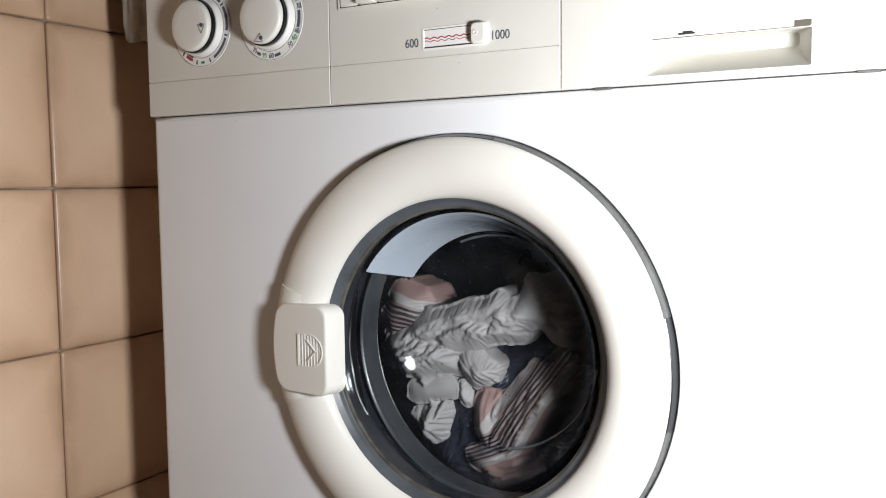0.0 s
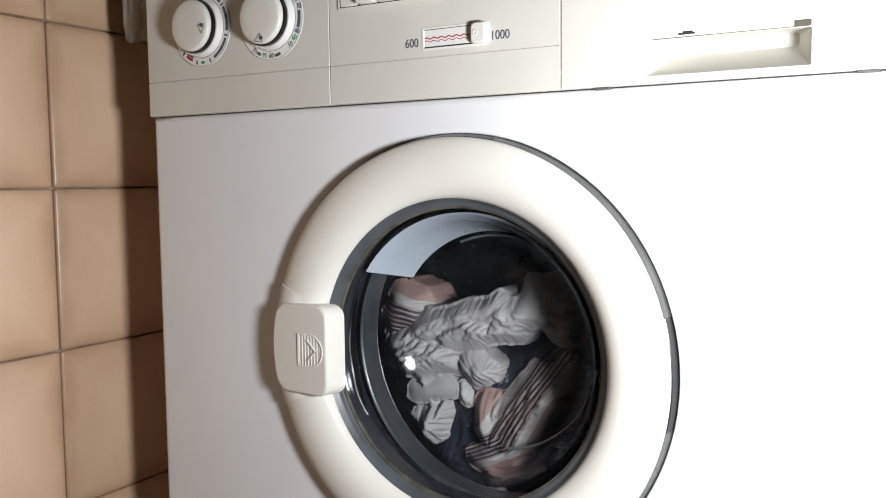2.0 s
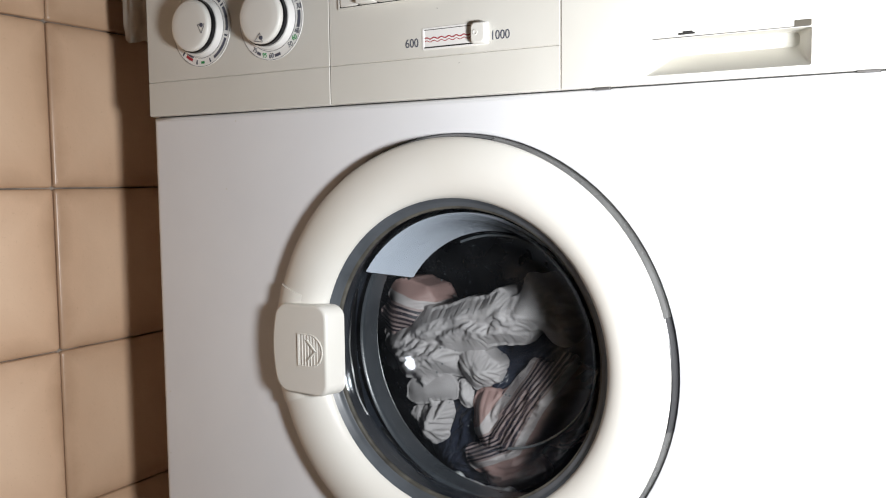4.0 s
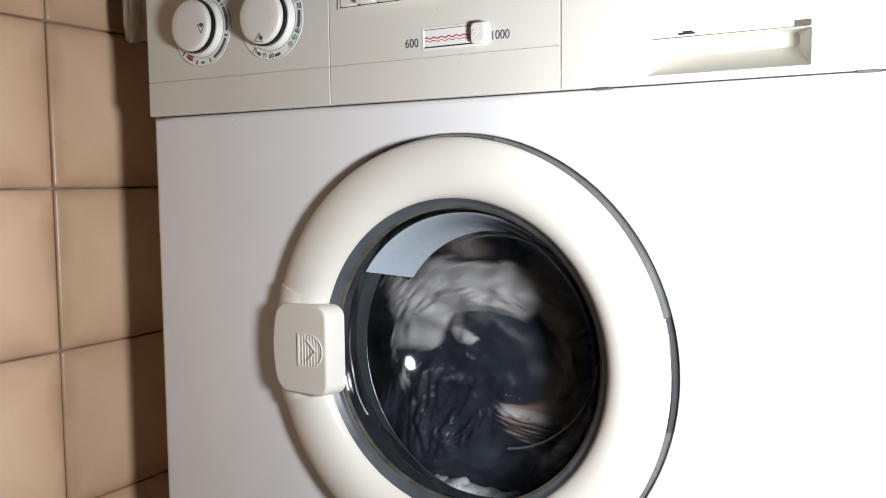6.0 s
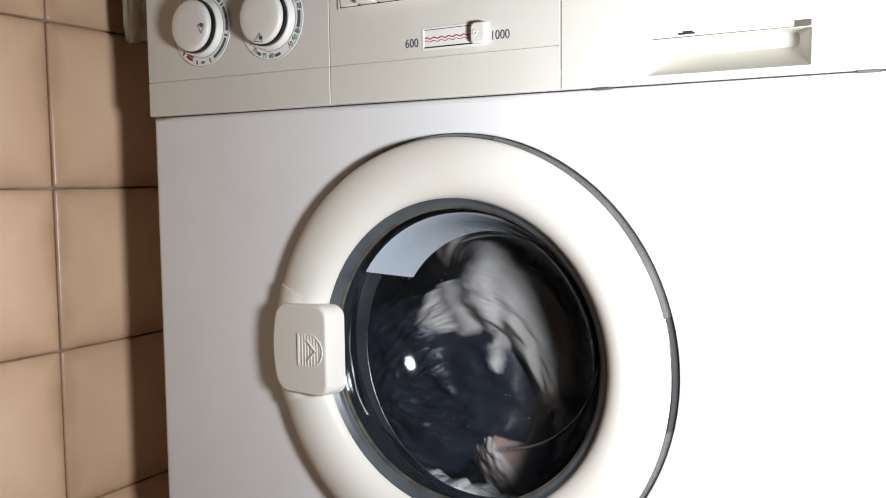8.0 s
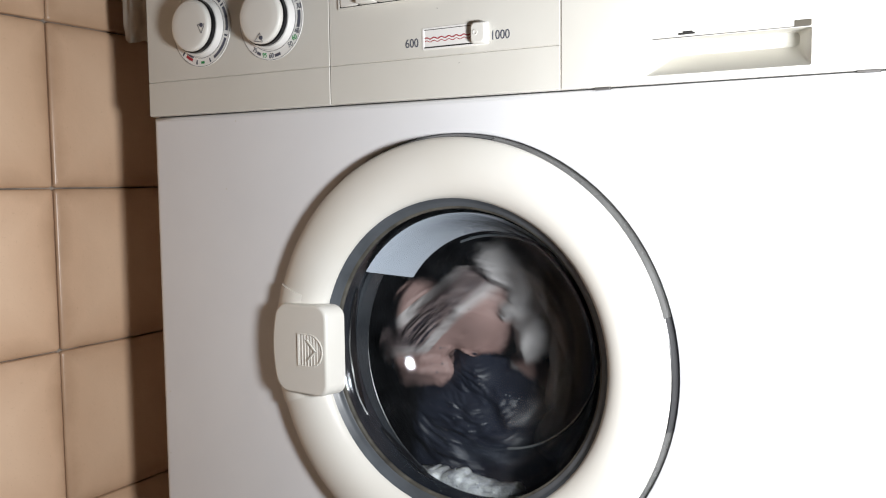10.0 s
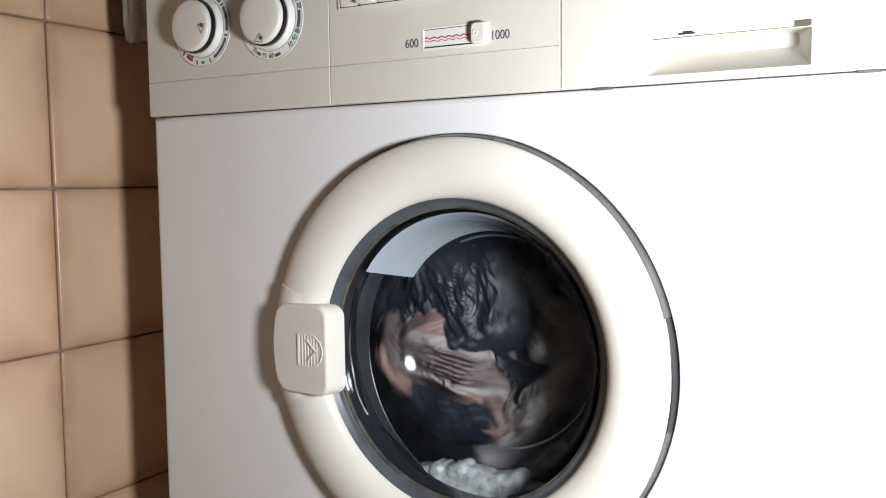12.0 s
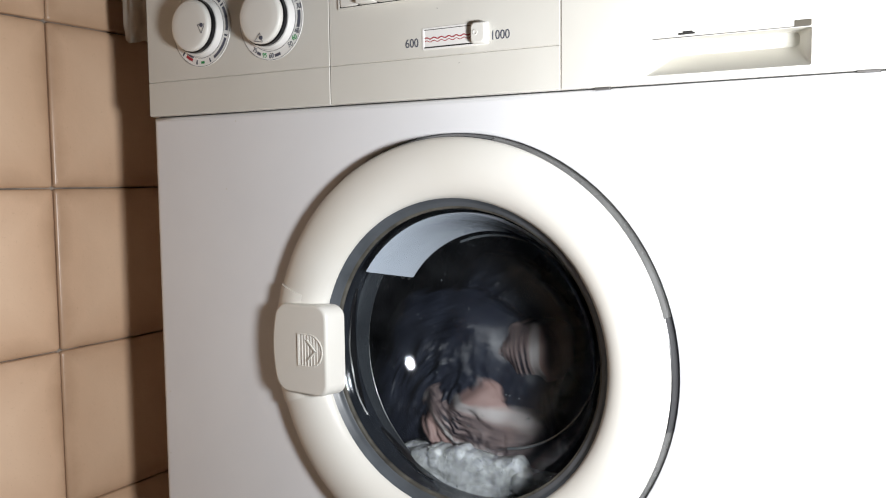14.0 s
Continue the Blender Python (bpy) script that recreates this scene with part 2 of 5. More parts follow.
def wall_tiles(wall):
    """Square glazed tiles with pillowed edges, one object each."""
    h = TILE / 2 - 0.0007
    rings = []
    for inset, x in ((0.0, 0.0), (0.0, 0.0042), (0.0006, 0.0054), (0.0022, 0.0062), (0.006, 0.0066)):
        k = h - inset
        rings.append([(x, p[0], p[2]) for p in rounded(-k, k, -k, k, 0.003, 0, 3)])
    me = finish("tile", loops(bmesh.new(), rings, True, True), TILE_MAT, True, 60)
    rnd = random.Random(4)
    for i in range(-6, 4):
        for j in range(-4, 9):
            y, z = JOINT_Y + (i + 0.5) * TILE, JOINT_Z + (j + 0.5) * TILE
            if z - h < 0 or z + h > 2.4:
                continue
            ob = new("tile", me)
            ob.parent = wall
            # every second column paler, part glaze and part light put into the colour
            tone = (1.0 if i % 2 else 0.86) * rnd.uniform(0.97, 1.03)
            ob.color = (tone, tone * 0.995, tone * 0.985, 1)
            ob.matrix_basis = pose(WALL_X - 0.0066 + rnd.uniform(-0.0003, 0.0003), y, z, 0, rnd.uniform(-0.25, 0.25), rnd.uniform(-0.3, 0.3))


# ---------------------------------------------------------------- the washing machine
def cabinet(machine):
    X0, W, Z0, Z1, D = -0.0035, 0.603, 0.09, 0.7133, 0.56
    ang = sorted({round(a, 4) for a in [i * 3.75 for i in range(96)] + [math.degrees(math.atan2(z - CZ, x - CX)) % 360 for x in (X0, W) for z in (Z0, Z1)]})

    def rect(inset, y):
        pts = []
        for a in ang:
            c, s = math.cos(radians(a)), math.sin(radians(a))
            k = min(((W if c > 0 else X0) - CX) / c if abs(c) > 1e-9 else 9, ((Z1 if s > 0 else Z0) - CZ) / s if abs(s) > 1e-9 else 9)
            x, z = CX + c * k, CZ + s * k
            pts.append((min(max(x, X0 + inset), W - inset), y, min(max(z, Z0 + inset), Z1 - inset)))
        return pts

    def circle(r, y):
        return [(CX + r * math.cos(radians(a)), y, CZ + r * math.sin(radians(a))) for a in ang]

    bm = loops(bmesh.new(), [circle(0.150, 0.03), circle(0.1678, 0.02), circle(0.1680, 0.004), circle(0.1684, 0.0010), circle(0.1691, 0.0002), circle(0.171, 0.0),
                             circle(0.173, 0.0), rect(0.0040, 0.0), rect(0.0024, 0.0004), rect(0.0008, 0.0015), rect(0.0, 0.004), rect(0.0, D)], False, True)
    part("cabinet", bm, ENAMEL, machine, "white enamelled steel cabinet", sharp=50)
    part("plinth", box(bmesh.new(), 0.01, W - 0.01, 0.03, D - 0.02, 0.0, 0.0895, 0.003), FASCIA, machine, "cream plinth")
    part("top", box(bmesh.new(), -0.003, W + 0.003, 0.058, D + 0.01, 0.8285, 0.858, 0.005), ENAMEL, machine, "white worktop lid")
    part("rear_frame", box(bmesh.new(), 0.002, W - 0.002, 0.062, D, 0.7135, 0.828), ENAMEL, machine)
    for x, z in ((0.0965, 0.7060), (0.0035, 0.4010), (0.0835, 0.6480), (0.0060, 0.4600)):
        part("paint_chip", lathe(bmesh.new(), [(0, -0.0004), (0.0005, -0.0003), (0.0008, 0.0002)], 7, x, z), FASCIA, machine)
    # shadow gap under the fascia
    part("gap_strip", box(bmesh.new(), 0.001, W - 0.001, 0.003, 0.05, 0.7134, 0.7143), GAP, machine)
    for x0, x1 in ((0.4205, 0.4310), (0.5800, 0.5925)):
        part("clip", box(bmesh.new(), x0, x1, -0.0030, 0.0028, 0.7122, 0.7137, 0.0004), CLIP, machine, "small grey plastic clip")


def fascia_block(x0, x1):
    """One panel of the control fascia, with a scored line across it."""
    z0, z1, zg, y = PANEL_Z, 0.8285, 0.7444, -0.003
    prof = [(0.05, z0 + 0.0010), (0.0, z0), (-0.0022, z0 + 0.0004), (y, z0 + 0.0012), (y, zg - 0.0007), (y + 0.0012, zg - 0.0002), (y, zg + 0.0004)]
    prof += [(y, z1 - 0.006), (y + 0.002, z1 - 0.002), (y + 0.006, z1), (0.057, z1)]
    bm = bmesh.new()
    rows = []
    for x, k in ((x0, 0.0005), (x0 + 0.0004, 0.0), (x1 - 0.0004, 0.0), (x1, 0.0005)):
        rows.append([bm.verts.new((x, py + (k if py < 0.01 else 0), pz)) for py, pz in prof])
    for a, b in zip(rows, rows[1:]):
        for i in range(len(prof) - 1):
            bm.faces.new((a[i], b[i], b[i + 1], a[i + 1]))
    bm.faces.new(rows[0])
    bm.faces.new(rows[-1])
    return bm


def cut_fascia(x0, x1, hole, inner, depth, radius=0.002):
    """A fascia panel with a sunk tray: hole and inner are (x0, x1, z0, z1)."""
    z0, z1, zg, y = PANEL_Z, 0.8285, 0.7444, -0.003
    n = 6
    def square(ax0, ax1, az0, az1, yy):
        base = rounded(hole[0], hole[1], hole[2], hole[3], radius, yy, n)
        out = []
        cx, cz = (hole[0] + hole[1]) / 2, (hole[2] + hole[3]) / 2
        for k, p in enumerate(base):
            q, r = divmod(k, n + 1)
            corner = ((ax1, az1), (ax0, az1), (ax0, az0), (ax1, az0))[q]
            px, pz = p[0], p[2]
            if q in (0, 2):
                c = (corner[0], pz) if r < n / 2 else (px, corner[1])
            else:
                c = (px, corner[1]) if r < n / 2 else (corner[0], pz)
            if r == n // 2:
                c = corner
            out.append((c[0], yy, c[1]))
        return out
    rings = [square(x0, x1, z0, z1, 0.05), square(x0, x1, z0, z1, y + 0.0008), square(x0 + 0.0008, x1 - 0.0008, z0 + 0.0010, z1 - 0.001, y),
             rounded(*hole, radius, y, n), rounded(hole[0] + 0.0005, hole[1] - 0.0005, hole[2] + 0.0005, hole[3] - 0.0005, radius, y + 0.0008, n),
             rounded(*inner, radius * 2.5, y + depth, n)]
    return loops(bmesh.new(), rings, False, True)


def fascia(machine):
    part("control_fascia", fascia_block(-0.0045, 0.2003), FASCIA, machine, "cream fascia with two dials", sharp=25)
    slot = (0.2869, 0.3418, 0.7495, 0.7655)
    part("control_fascia", fascia_block(0.2009, 0.3959), FASCIA, machine, "cream fascia with speed slider and buttons", sharp=25)
    drawer = part("detergent_drawer", cut_fascia(0.3965, 0.607, (0.4553, 0.5555, 0.7187, 0.7418), (0.4640, 0.5440, 0.7350, 0.7440), 0.036, 0.0012), FASCIA, machine, "closed drawer front with a sunk grip", sharp=25)
    part("grip_seam", box(bmesh.new(), 0.4600, 0.5545, -0.0033, -0.0026, 0.7416, 0.7420), CLIP, drawer)
    # a flat brown box paints the shade of the small notch
    part("grip_notch", box(bmesh.new(), 0.5456, 0.5552, -0.0034, -0.0027, 0.7419, 0.7456, 0.0002), NOTCH_SHADE, drawer, "thin brown box with the notch's shade in its colour")
    bm = box(bmesh.new(), 0.4765, 0.487, -0.0036, -0.0028, 0.7432, 0.7444, 0.0003)
    box(bm, 0.4795, 0.4855, -0.0037, -0.0028, 0.7436, 0.7452, 0.0003)
    part("chip", bm, GAP, drawer, "small dark chip in the plastic")
    # speed slider
    frame_ = loops(bmesh.new(), [rounded(slot[0], slot[1], slot[2], slot[3], 0.001, -0.0027), rounded(slot[0], slot[1], slot[2], slot[3], 0.001, -0.0036),
                                 rounded(slot[0] + 0.0011, slot[1] - 0.0011, slot[2] + 0.0011, slot[3] - 0.0011, 0.0008, -0.0036),
                                 rounded(slot[0] + 0.0016, slot[1] - 0.0016, slot[2] + 0.0014, slot[3] - 0.0014, 0.0008, -0.00305)], False, True)
    track = part("slider_track", frame_, WHITE, machine, "white slider track with a red wave", sharp=25)
    for dz in (0.0, -0.0022):
        pts = [(slot[0] + 0.002 + i * 0.0006, 0.7578 + dz + 0.00055 * math.sin(i * 0.6)) for i in range(72)]
        part("wave_line", strip(bmesh.new(), pts, 0.0008 if dz == 0 else 0.0005, -0.0033), RED, track, "red wavy line")
    knob = loops(bmesh.new(), [rounded(0.3292, 0.3414, 0.7500, 0.7652, 0.003, -0.003), rounded(0.3292, 0.3414, 0.7500, 0.7652, 0.003, -0.0068),
                               rounded(0.3297, 0.3409, 0.7505, 0.7647, 0.003, -0.0079), rounded(0.3306, 0.3400, 0.7514, 0.7638, 0.003, -0.0084)], False, True)
    # dark strips stand in for the shade along a sunken slot's edges
    for z, h in ((0.7512, 0.0008), (0.7640, 0.0004)):
        part("slot_edge", box(bmesh.new(), slot[0] + 0.0014, slot[1] - 0.0010, -0.0034, -0.0029, z - h / 2, z + h / 2), GAP, track)
    sl = part("slider_knob", knob, KNOB, machine, "ivory slider knob", sharp=40)
    part("dimple", lathe(bmesh.new(), [(0.0019, -0.0083), (0.0019, -0.0089), (0.0014, -0.0089), (0.0010, -0.0086), (0, -0.0086)], 20, 0.3335, 0.7578), KNOB, sl)
    words("600", 0.0092, 0.2775, 0.7552, -0.0032, INK, machine, squeeze=0.86)
    words("1000", 0.0092, 0.3508, 0.7550, -0.0032, INK, machine, squeeze=0.84)
    # push buttons
    bx0, bx1, bz0, bz1 = 0.2105, 0.3060, 0.7868, 0.812
    bm = loops(bmesh.new(), [rounded(bx0, bx1, bz0, bz1, 0.001, -0.0027), rounded(bx0, bx1, bz0, bz1, 0.001, -0.0042), rounded(bx0 + 0.0012, bx1 - 0.0012, bz0 + 0.0012, bz1 - 0.0012, 0.0008, -0.0042),
                             rounded(bx0 + 0.0015, bx1 - 0.0015, bz0 + 0.0015, bz1 - 0.0015, 0.0008, -0.0031)], False, True)
    part("button_frame", bm, FASCIA, machine, sharp=25)
    # a dark plate behind the buttons paints the shade in their gaps
    part("button_gap", box(bmesh.new(), bx0 + 0.0014, bx1 - 0.0014, -0.0036, -0.0031, bz0 + 0.0014, bz1 - 0.0014), GAP, machine)
    for i in range(5):
        a = bx0 + 0.0022 + i * 0.0182
        part("push_button", box(bmesh.new(), a + 0.0003, a + 0.0168, -0.0105 if i else -0.0050, -0.0030, bz0 + 0.0018, bz1 - 0.002, 0.0012), KNOB, machine)
    # small chips and specks in the plastic
    for x, z in ((0.3175, 0.7382), (0.2995, 0.7790)):
        part("speck", lathe(bmesh.new(), [(0, -0.0033), (0.0003, -0.0032), (0.0004, -0.0029)], 8, x, z), CLIP, machine)


def dial(machine, cx, cz, turn, at, marks):
    base = part("dial", lathe(bmesh.new(), [(0.0336, -0.0028), (0.0336, -0.0034), (0.0330, -0.0037), (0.0265, -0.0037), (0.0263, -0.0034), (0.0255, -0.0034), (0.0253, -0.0042), (0.0248, -0.0094), (0.0242, -0.0100), (0, -0.0100)], 72, cx, cz), WHITE, machine, "white dial with printed scale", sharp=25)
    for r in (0.0333, 0.0262):
        part("scale_line", strip(bmesh.new(), arc(cx, cz, r, 0, 360, 80), 0.0003, -0.0039), INK, base)
    for kind, r, a0, a1, w, mat in marks:
        if kind == "arc":
            part("scale_mark", strip(bmesh.new(), arc(cx, cz, r, a0, a1), w, -0.0040), mat, base)
        else:
            words(kind, w, cx + r * math.cos(radians(a0)), cz + r * math.sin(radians(a0)), -0.0039, mat, base, "scale_number", a1, 0.85)
    part("collar", lathe(bmesh.new(), [(0.0231, -0.0098), (0.0231, -0.0134), (0.0222, -0.0138), (0.02, -0.0138)], 64, cx, cz), BLACK, machine, "black collar", sharp=30)
    cap = part("knob", lathe(bmesh.new(), [(0.0206, -0.0122), (0.0217, -0.0132), (0.0219, -0.0156), (0.0216, -0.0170), (0.0207, -0.0180), (0.0192, -0.0185), (0.012, -0.0188), (0, -0.0189)], 72, cx, cz), KNOB, machine, "round ivory knob", sharp=50)
    c, s = math.cos(radians(turn)), math.sin(radians(turn))
    put = lambda u, v: (cx + at[0] + u * c - v * s, cz + at[1] + u * s + v * c)
    y = -0.01915
    for tri in (((-0.0040, 0.0034), (0, -0.0040)), ((0.0040, 0.0034), (0, -0.0040)), ((-0.0040, 0.0034), (-0.0020, 0.0034)), ((0.0020, 0.0034), (0.0040, 0.0034))):
        part("pointer", strip(bmesh.new(), [put(*tri[0]), put(*tri[1])], 0.0005, y), INK, cap)
    x, z = put(0, 0.0030)
    part("pointer_dot", lathe(bmesh.new(), [(0.0018, y + 0.0004), (0.0017, y), (0, y)], 20, x, z), INK, cap)


def dials(machine):
    A = [("arc", 0.0300, 30, -10, 0.0028, INK), ("arc", 0.0300, 68, 40, 0.0028, INK), ("arc", 0.0300, -22, -62, 0.0026, INK), ("arc", 0.0300, -84, -92, 0.0020, GREEN), ("arc", 0.0292, -112, -128, 0.0026, RED),
         ("arc", 0.0268, -112, -130, 0.0016, INK)]
    for a in (-16, -70, -100, -134, 14, 36):
        A.append(("arc", 0.0300, a, a - 3, 0.0036, INK))
    dial(machine, 0.0634, 0.7878, 0, (0.0150, -0.0045), A)
    B = [("arc", 0.0300, 8, -18, 0.0030, INK), ("arc", 0.0302, -71, -83, 0.0024, INK), ("arc", 0.0302, -112, -120, 0.0024, INK),
         ("30", 0.0305, 14, 0, 0.0062, INK), ("40", 0.0300, -24, 0, 0.0060, INK), ("60", 0.0300, -35, 15, 0.0058, GREEN), ("50", 0.0302, -48, 20, 0.0060, INK), ("60", 0.0300, -82 - 8, 0, 0.0060, INK), ("95", 0.0300, -104, -5, 0.0056, GREEN), ("75", 0.0298, -126, -25, 0.0056, INK)]
    for i in range(5):
        B.append(("arc", 0.0300, 24 + i * 4, 22.8 + i * 4, 0.0040, INK))
    dial(machine, 0.1416, 0.7872, -70, (-0.0005, -0.0185), B)


def door(machine):
    dr = new("door")
    dr.parent = machine
    tagged(dr, "round porthole door with a glass bowl")
    part("door_ring", lathe(bmesh.new(), [(0.1645, -0.0062), (0.1652, -0.0078), (0.1647, -0.0096), (0.1628, -0.0112), (0.158, -0.0132), (0.151, -0.0149), (0.143, -0.0154), (0.135, -0.0144), (0.1285, -0.0118),
                                         (0.1240, -0.0086), (0.1219, -0.0064), (0.1206, -0.0040), (0.1198, -0.0010), (0.1215, 0.0015)], 160), RING, dr, "broad ivory plastic ring", sharp=70)
    part("band", lathe(bmesh.new(), [(0.1600, -0.0070), (0.1642, -0.0075), (0.1652, -0.0066), (0.1674, -0.0004), (0.1677, 0.0050)], 160), CHROME, dr, "dull metal edge band", sharp=60)
    part("hinge_cover", lathe(bmesh.new(), [(0.1650, -0.0070), (0.1657, -0.0066), (0.1677, -0.0008), (0.1679, 0.0020)], 24, a0=-12.0, a1=14.5), BLACK, dr, "black hinge cover")
    # the band's dark reflection, put in as a black strip
    part("latch_strip", lathe(bmesh.new(), [(0.1650, -0.0070), (0.1656, -0.0066), (0.1676, -0.0006)], 24, a0=78, a1=118), BLACK, dr)
    # grey rubber behind the ring
    part("inner_trim", lathe(bmesh.new(), [(0.1204, -0.0030), (0.1196, -0.0022), (0.1184, 0.0000), (0.1165, 0.0020), (0.1150, 0.0026), (0.1142, 0.0034), (0.1150, 0.0046)], 128), RUBBER, dr, "dark grey trim inside the ring", sharp=60)
    part("glass_seat", lathe(bmesh.new(), [(0.1150, 0.0044), (0.1132, 0.0048), (0.1122, 0.0058), (0.1126, 0.0074), (0.1150, 0.0080)], 128), SEAL, dr, "stained seal round the glass", sharp=60)
    bowl = [(0.1125, 0.0060), (0.1085, 0.0100), (0.1065, 0.0170), (0.1010, 0.0340), (0.0955, 0.0520)]
    bowl += [(0.0440 + 0.0600 * math.sin(radians(a)), 0.0203 + 0.0600 * math.cos(radians(a))) for a in range(56, 3, -4)] + [(0.0440, 0.0803), (0.02, 0.0804), (0, 0.0804)]
    inner = [(r - 0.0035 if r > 0.02 else r, y - (0.0035 if y > 0.07 else 0.0)) for r, y in bowl]
    glass = part("glass_bowl", lathe(bmesh.new(), bowl, 128), GLASS, dr, "clear glass bowl, wet inside", sharp=180)
    face_out(glass)
    glass.visible_shadow = False
    liner = part("glass_inside", lathe(bmesh.new(), inner, 128), GLASS, dr, sharp=180)
    face_out(liner)
    liner.visible_shadow = False
    part("glass_edge", lathe(bmesh.new(), [(0.0886 + 0.0012 * math.cos(q * 0.785), 0.0710 + 0.0012 * math.sin(q * 0.785)) for q in range(8)], 128, a0=-84, a1=112, closed=True), RIM, dr, "thick edge of the glass")
    # a reflection in the glass, built as a blue-grey plate on the bowl
    part("deflector", lathe(bmesh.new(), [(0.1090, 0.0150), (0.1072, 0.0180), (0.1023, 0.0335), (0.0958, 0.0535), (0.0922, 0.0655), (0.0935, 0.0665), (0.0975, 0.0540), (0.1040, 0.0340), (0.1095, 0.0175)], 60, a0=40, a1=146.5, closed=True), REFLECTION, dr, "blue-grey plate in place of a reflection in the glass", sharp=60)
    # dark residue clinging to the lower edge of the plate
    rnd = random.Random(3)
    bm = bmesh.new()
    for i in range(9):
        q, a = rnd.random() ** 2, radians(147.0 + rnd.uniform(-0.3, 1.2))
        k = 0.0940 + 0.008 * q
        bmesh.ops.create_icosphere(bm, subdivisions=2, radius=rnd.uniform(0.0005, 0.0014), matrix=Matrix.Translation((CX + k * math.cos(a), 0.064 - 0.024 * q, CZ + k * math.sin(a))))
    part("residue", bm, GAP, dr, "dark specks of residue")
    handle(dr)


def face_out(ob):
    """Turns the surface of an open bowl towards the room."""
    me = ob.data
    if sum(p.normal.y * p.area for p in me.polygons) > 0:
        me.flip_normals()
    me.polygons.foreach_set("use_smooth", [True] * len(me.polygons))


def grip_outline(inset, y):
    """The rounded outline of the release grip, bulged towards the outside of the ring."""
    x0, x1, z0, z1, r = 0.1532 + inset, 0.2066 - inset, 0.4818 + inset, 0.5548 - inset, 0.0100 - inset * 0.4
    zm, half = (z0 + z1) / 2, (z1 - z0) / 2
    pts = []
    for cx, cz, a in ((x1 - r, z1 - r, 0), (x0 + r, z1 - r, 90), (x0 + r, z0 + r, 180), (x1 - r, z0 + r, 270)):
        pts += [(cx + r * math.cos(radians(a + 11.25 * i)), cz + r * math.sin(radians(a + 11.25 * i))) for i in range(9)]
        if a == 90:
            pts += [(x0, z1 - r - (z1 - z0 - 2 * r) * i / 12) for i in range(1, 12)]
    out = []
    for x, z in pts:
        k = (x - x0) / (x1 - x0)
        bulge = -0.0062 * (1 - ((z - zm) / half) ** 2) * (1 - k) ** 1.5
        out.append((x + bulge + (y + 0.0213) * 0.42 * k, y, z))
    return out


def handle(dr):
    rings = [grip_outline(inset, y) for inset, y in ((0.000, -0.007), (0.000, -0.0188), (0.0001, -0.0198), (0.0004, -0.0206), (0.0010, -0.0211), (0.0020, -0.0213))]
    h = part("handle", loops(bmesh.new(), rings, False, True), RING, dr, "ivory release handle with ribbed emblem", sharp=60)
    part("handle_seat", lathe(bmesh.new(), [(0.1646, -0.0070), (0.1656, -0.0088), (0.1652, -0.0108), (0.1634, -0.0128), (0.158, -0.0150), (0.151, -0.0165), (0.145, -0.0164), (0.1400, -0.0152), (0.1405, -0.0100)], 20, a0=162.5, a1=197.5, closed=True), RING, dr, sharp=40)
    y = -0.0214
    wide = lambda x: 0.1762 + (x - 0.1756) * 1.12
    for i in range(8):
        x = wide(0.1763 + i * 0.0029)
        half = 0.0132 if i < 5 else 0.0132 * math.sqrt(max(0.05, 1 - ((i - 4) / 4.2) ** 2))
        part("rib", box(bmesh.new(), x, x + 0.0012, y - 0.0003, y + 0.0006, 0.5182 - half, 0.5182 + half, 0.0003, 1), RING, h)
    outline = [(0.1846, 0.5049), (0.1756, 0.5049), (0.1756, 0.5315), (0.1846, 0.5315)] + arc(0.1866, 0.5182, 0.0133, 90, -90, 20) + [(0.1846, 0.5049)]
    outline = [(wide(x), z) for x, z in outline]
    mid = wide(0.1871)
    bm = bmesh.new()
    a = [bm.verts.new((x, y + 0.0004, z)) for x, z in outline]
    b = [bm.verts.new((x, y - 0.0007, z)) for x, z in outline]
    c = [bm.verts.new((mid + (x - mid) * 0.93, y - 0.0007, 0.5182 + (z - 0.5182) * 0.95)) for x, z in outline]
    d = [bm.verts.new((mid + (x - mid) * 0.93, y + 0.0004, 0.5182 + (z - 0.5182) * 0.95)) for x, z in outline]
    for p, q in ((a, b), (b, c), (c, d)):
        for i in range(len(p) - 1):
            bm.faces.new((p[i], p[i + 1], q[i + 1], q[i]))
    part("emblem_rim", bm, RING, h, sharp=30)
    for p, q in (((0.1856, 0.5262), (0.1930, 0.5182)), ((0.1930, 0.5182), (0.1856, 0.5102))):
        d = (Vector(q) - Vector(p)).normalized() * 0.0005
        n = Vector((-d.y, d.x))
        bm = bmesh.new()
        corners = [(Vector(p) - d + n), (Vector(q) + d + n), (Vector(q) + d - n), (Vector(p) - d - n)]
        loops(bm, [[(wide(v.x), y + 0.0002, v.y) for v in corners], [(wide(v.x), y - 0.0011, v.y) for v in corners]], False, True)
        part("emblem_arrow", bm, RING, h, sharp=30)
    # the grip leans a little towards the wall
    for ob in [h] + list(h.children):
        for v in ob.data.vertices:
            v.co.y -= 0.10 * (v.co.x - 0.178) * min(1.0, max(0.0, (-0.010 - v.co.y) / 0.006))


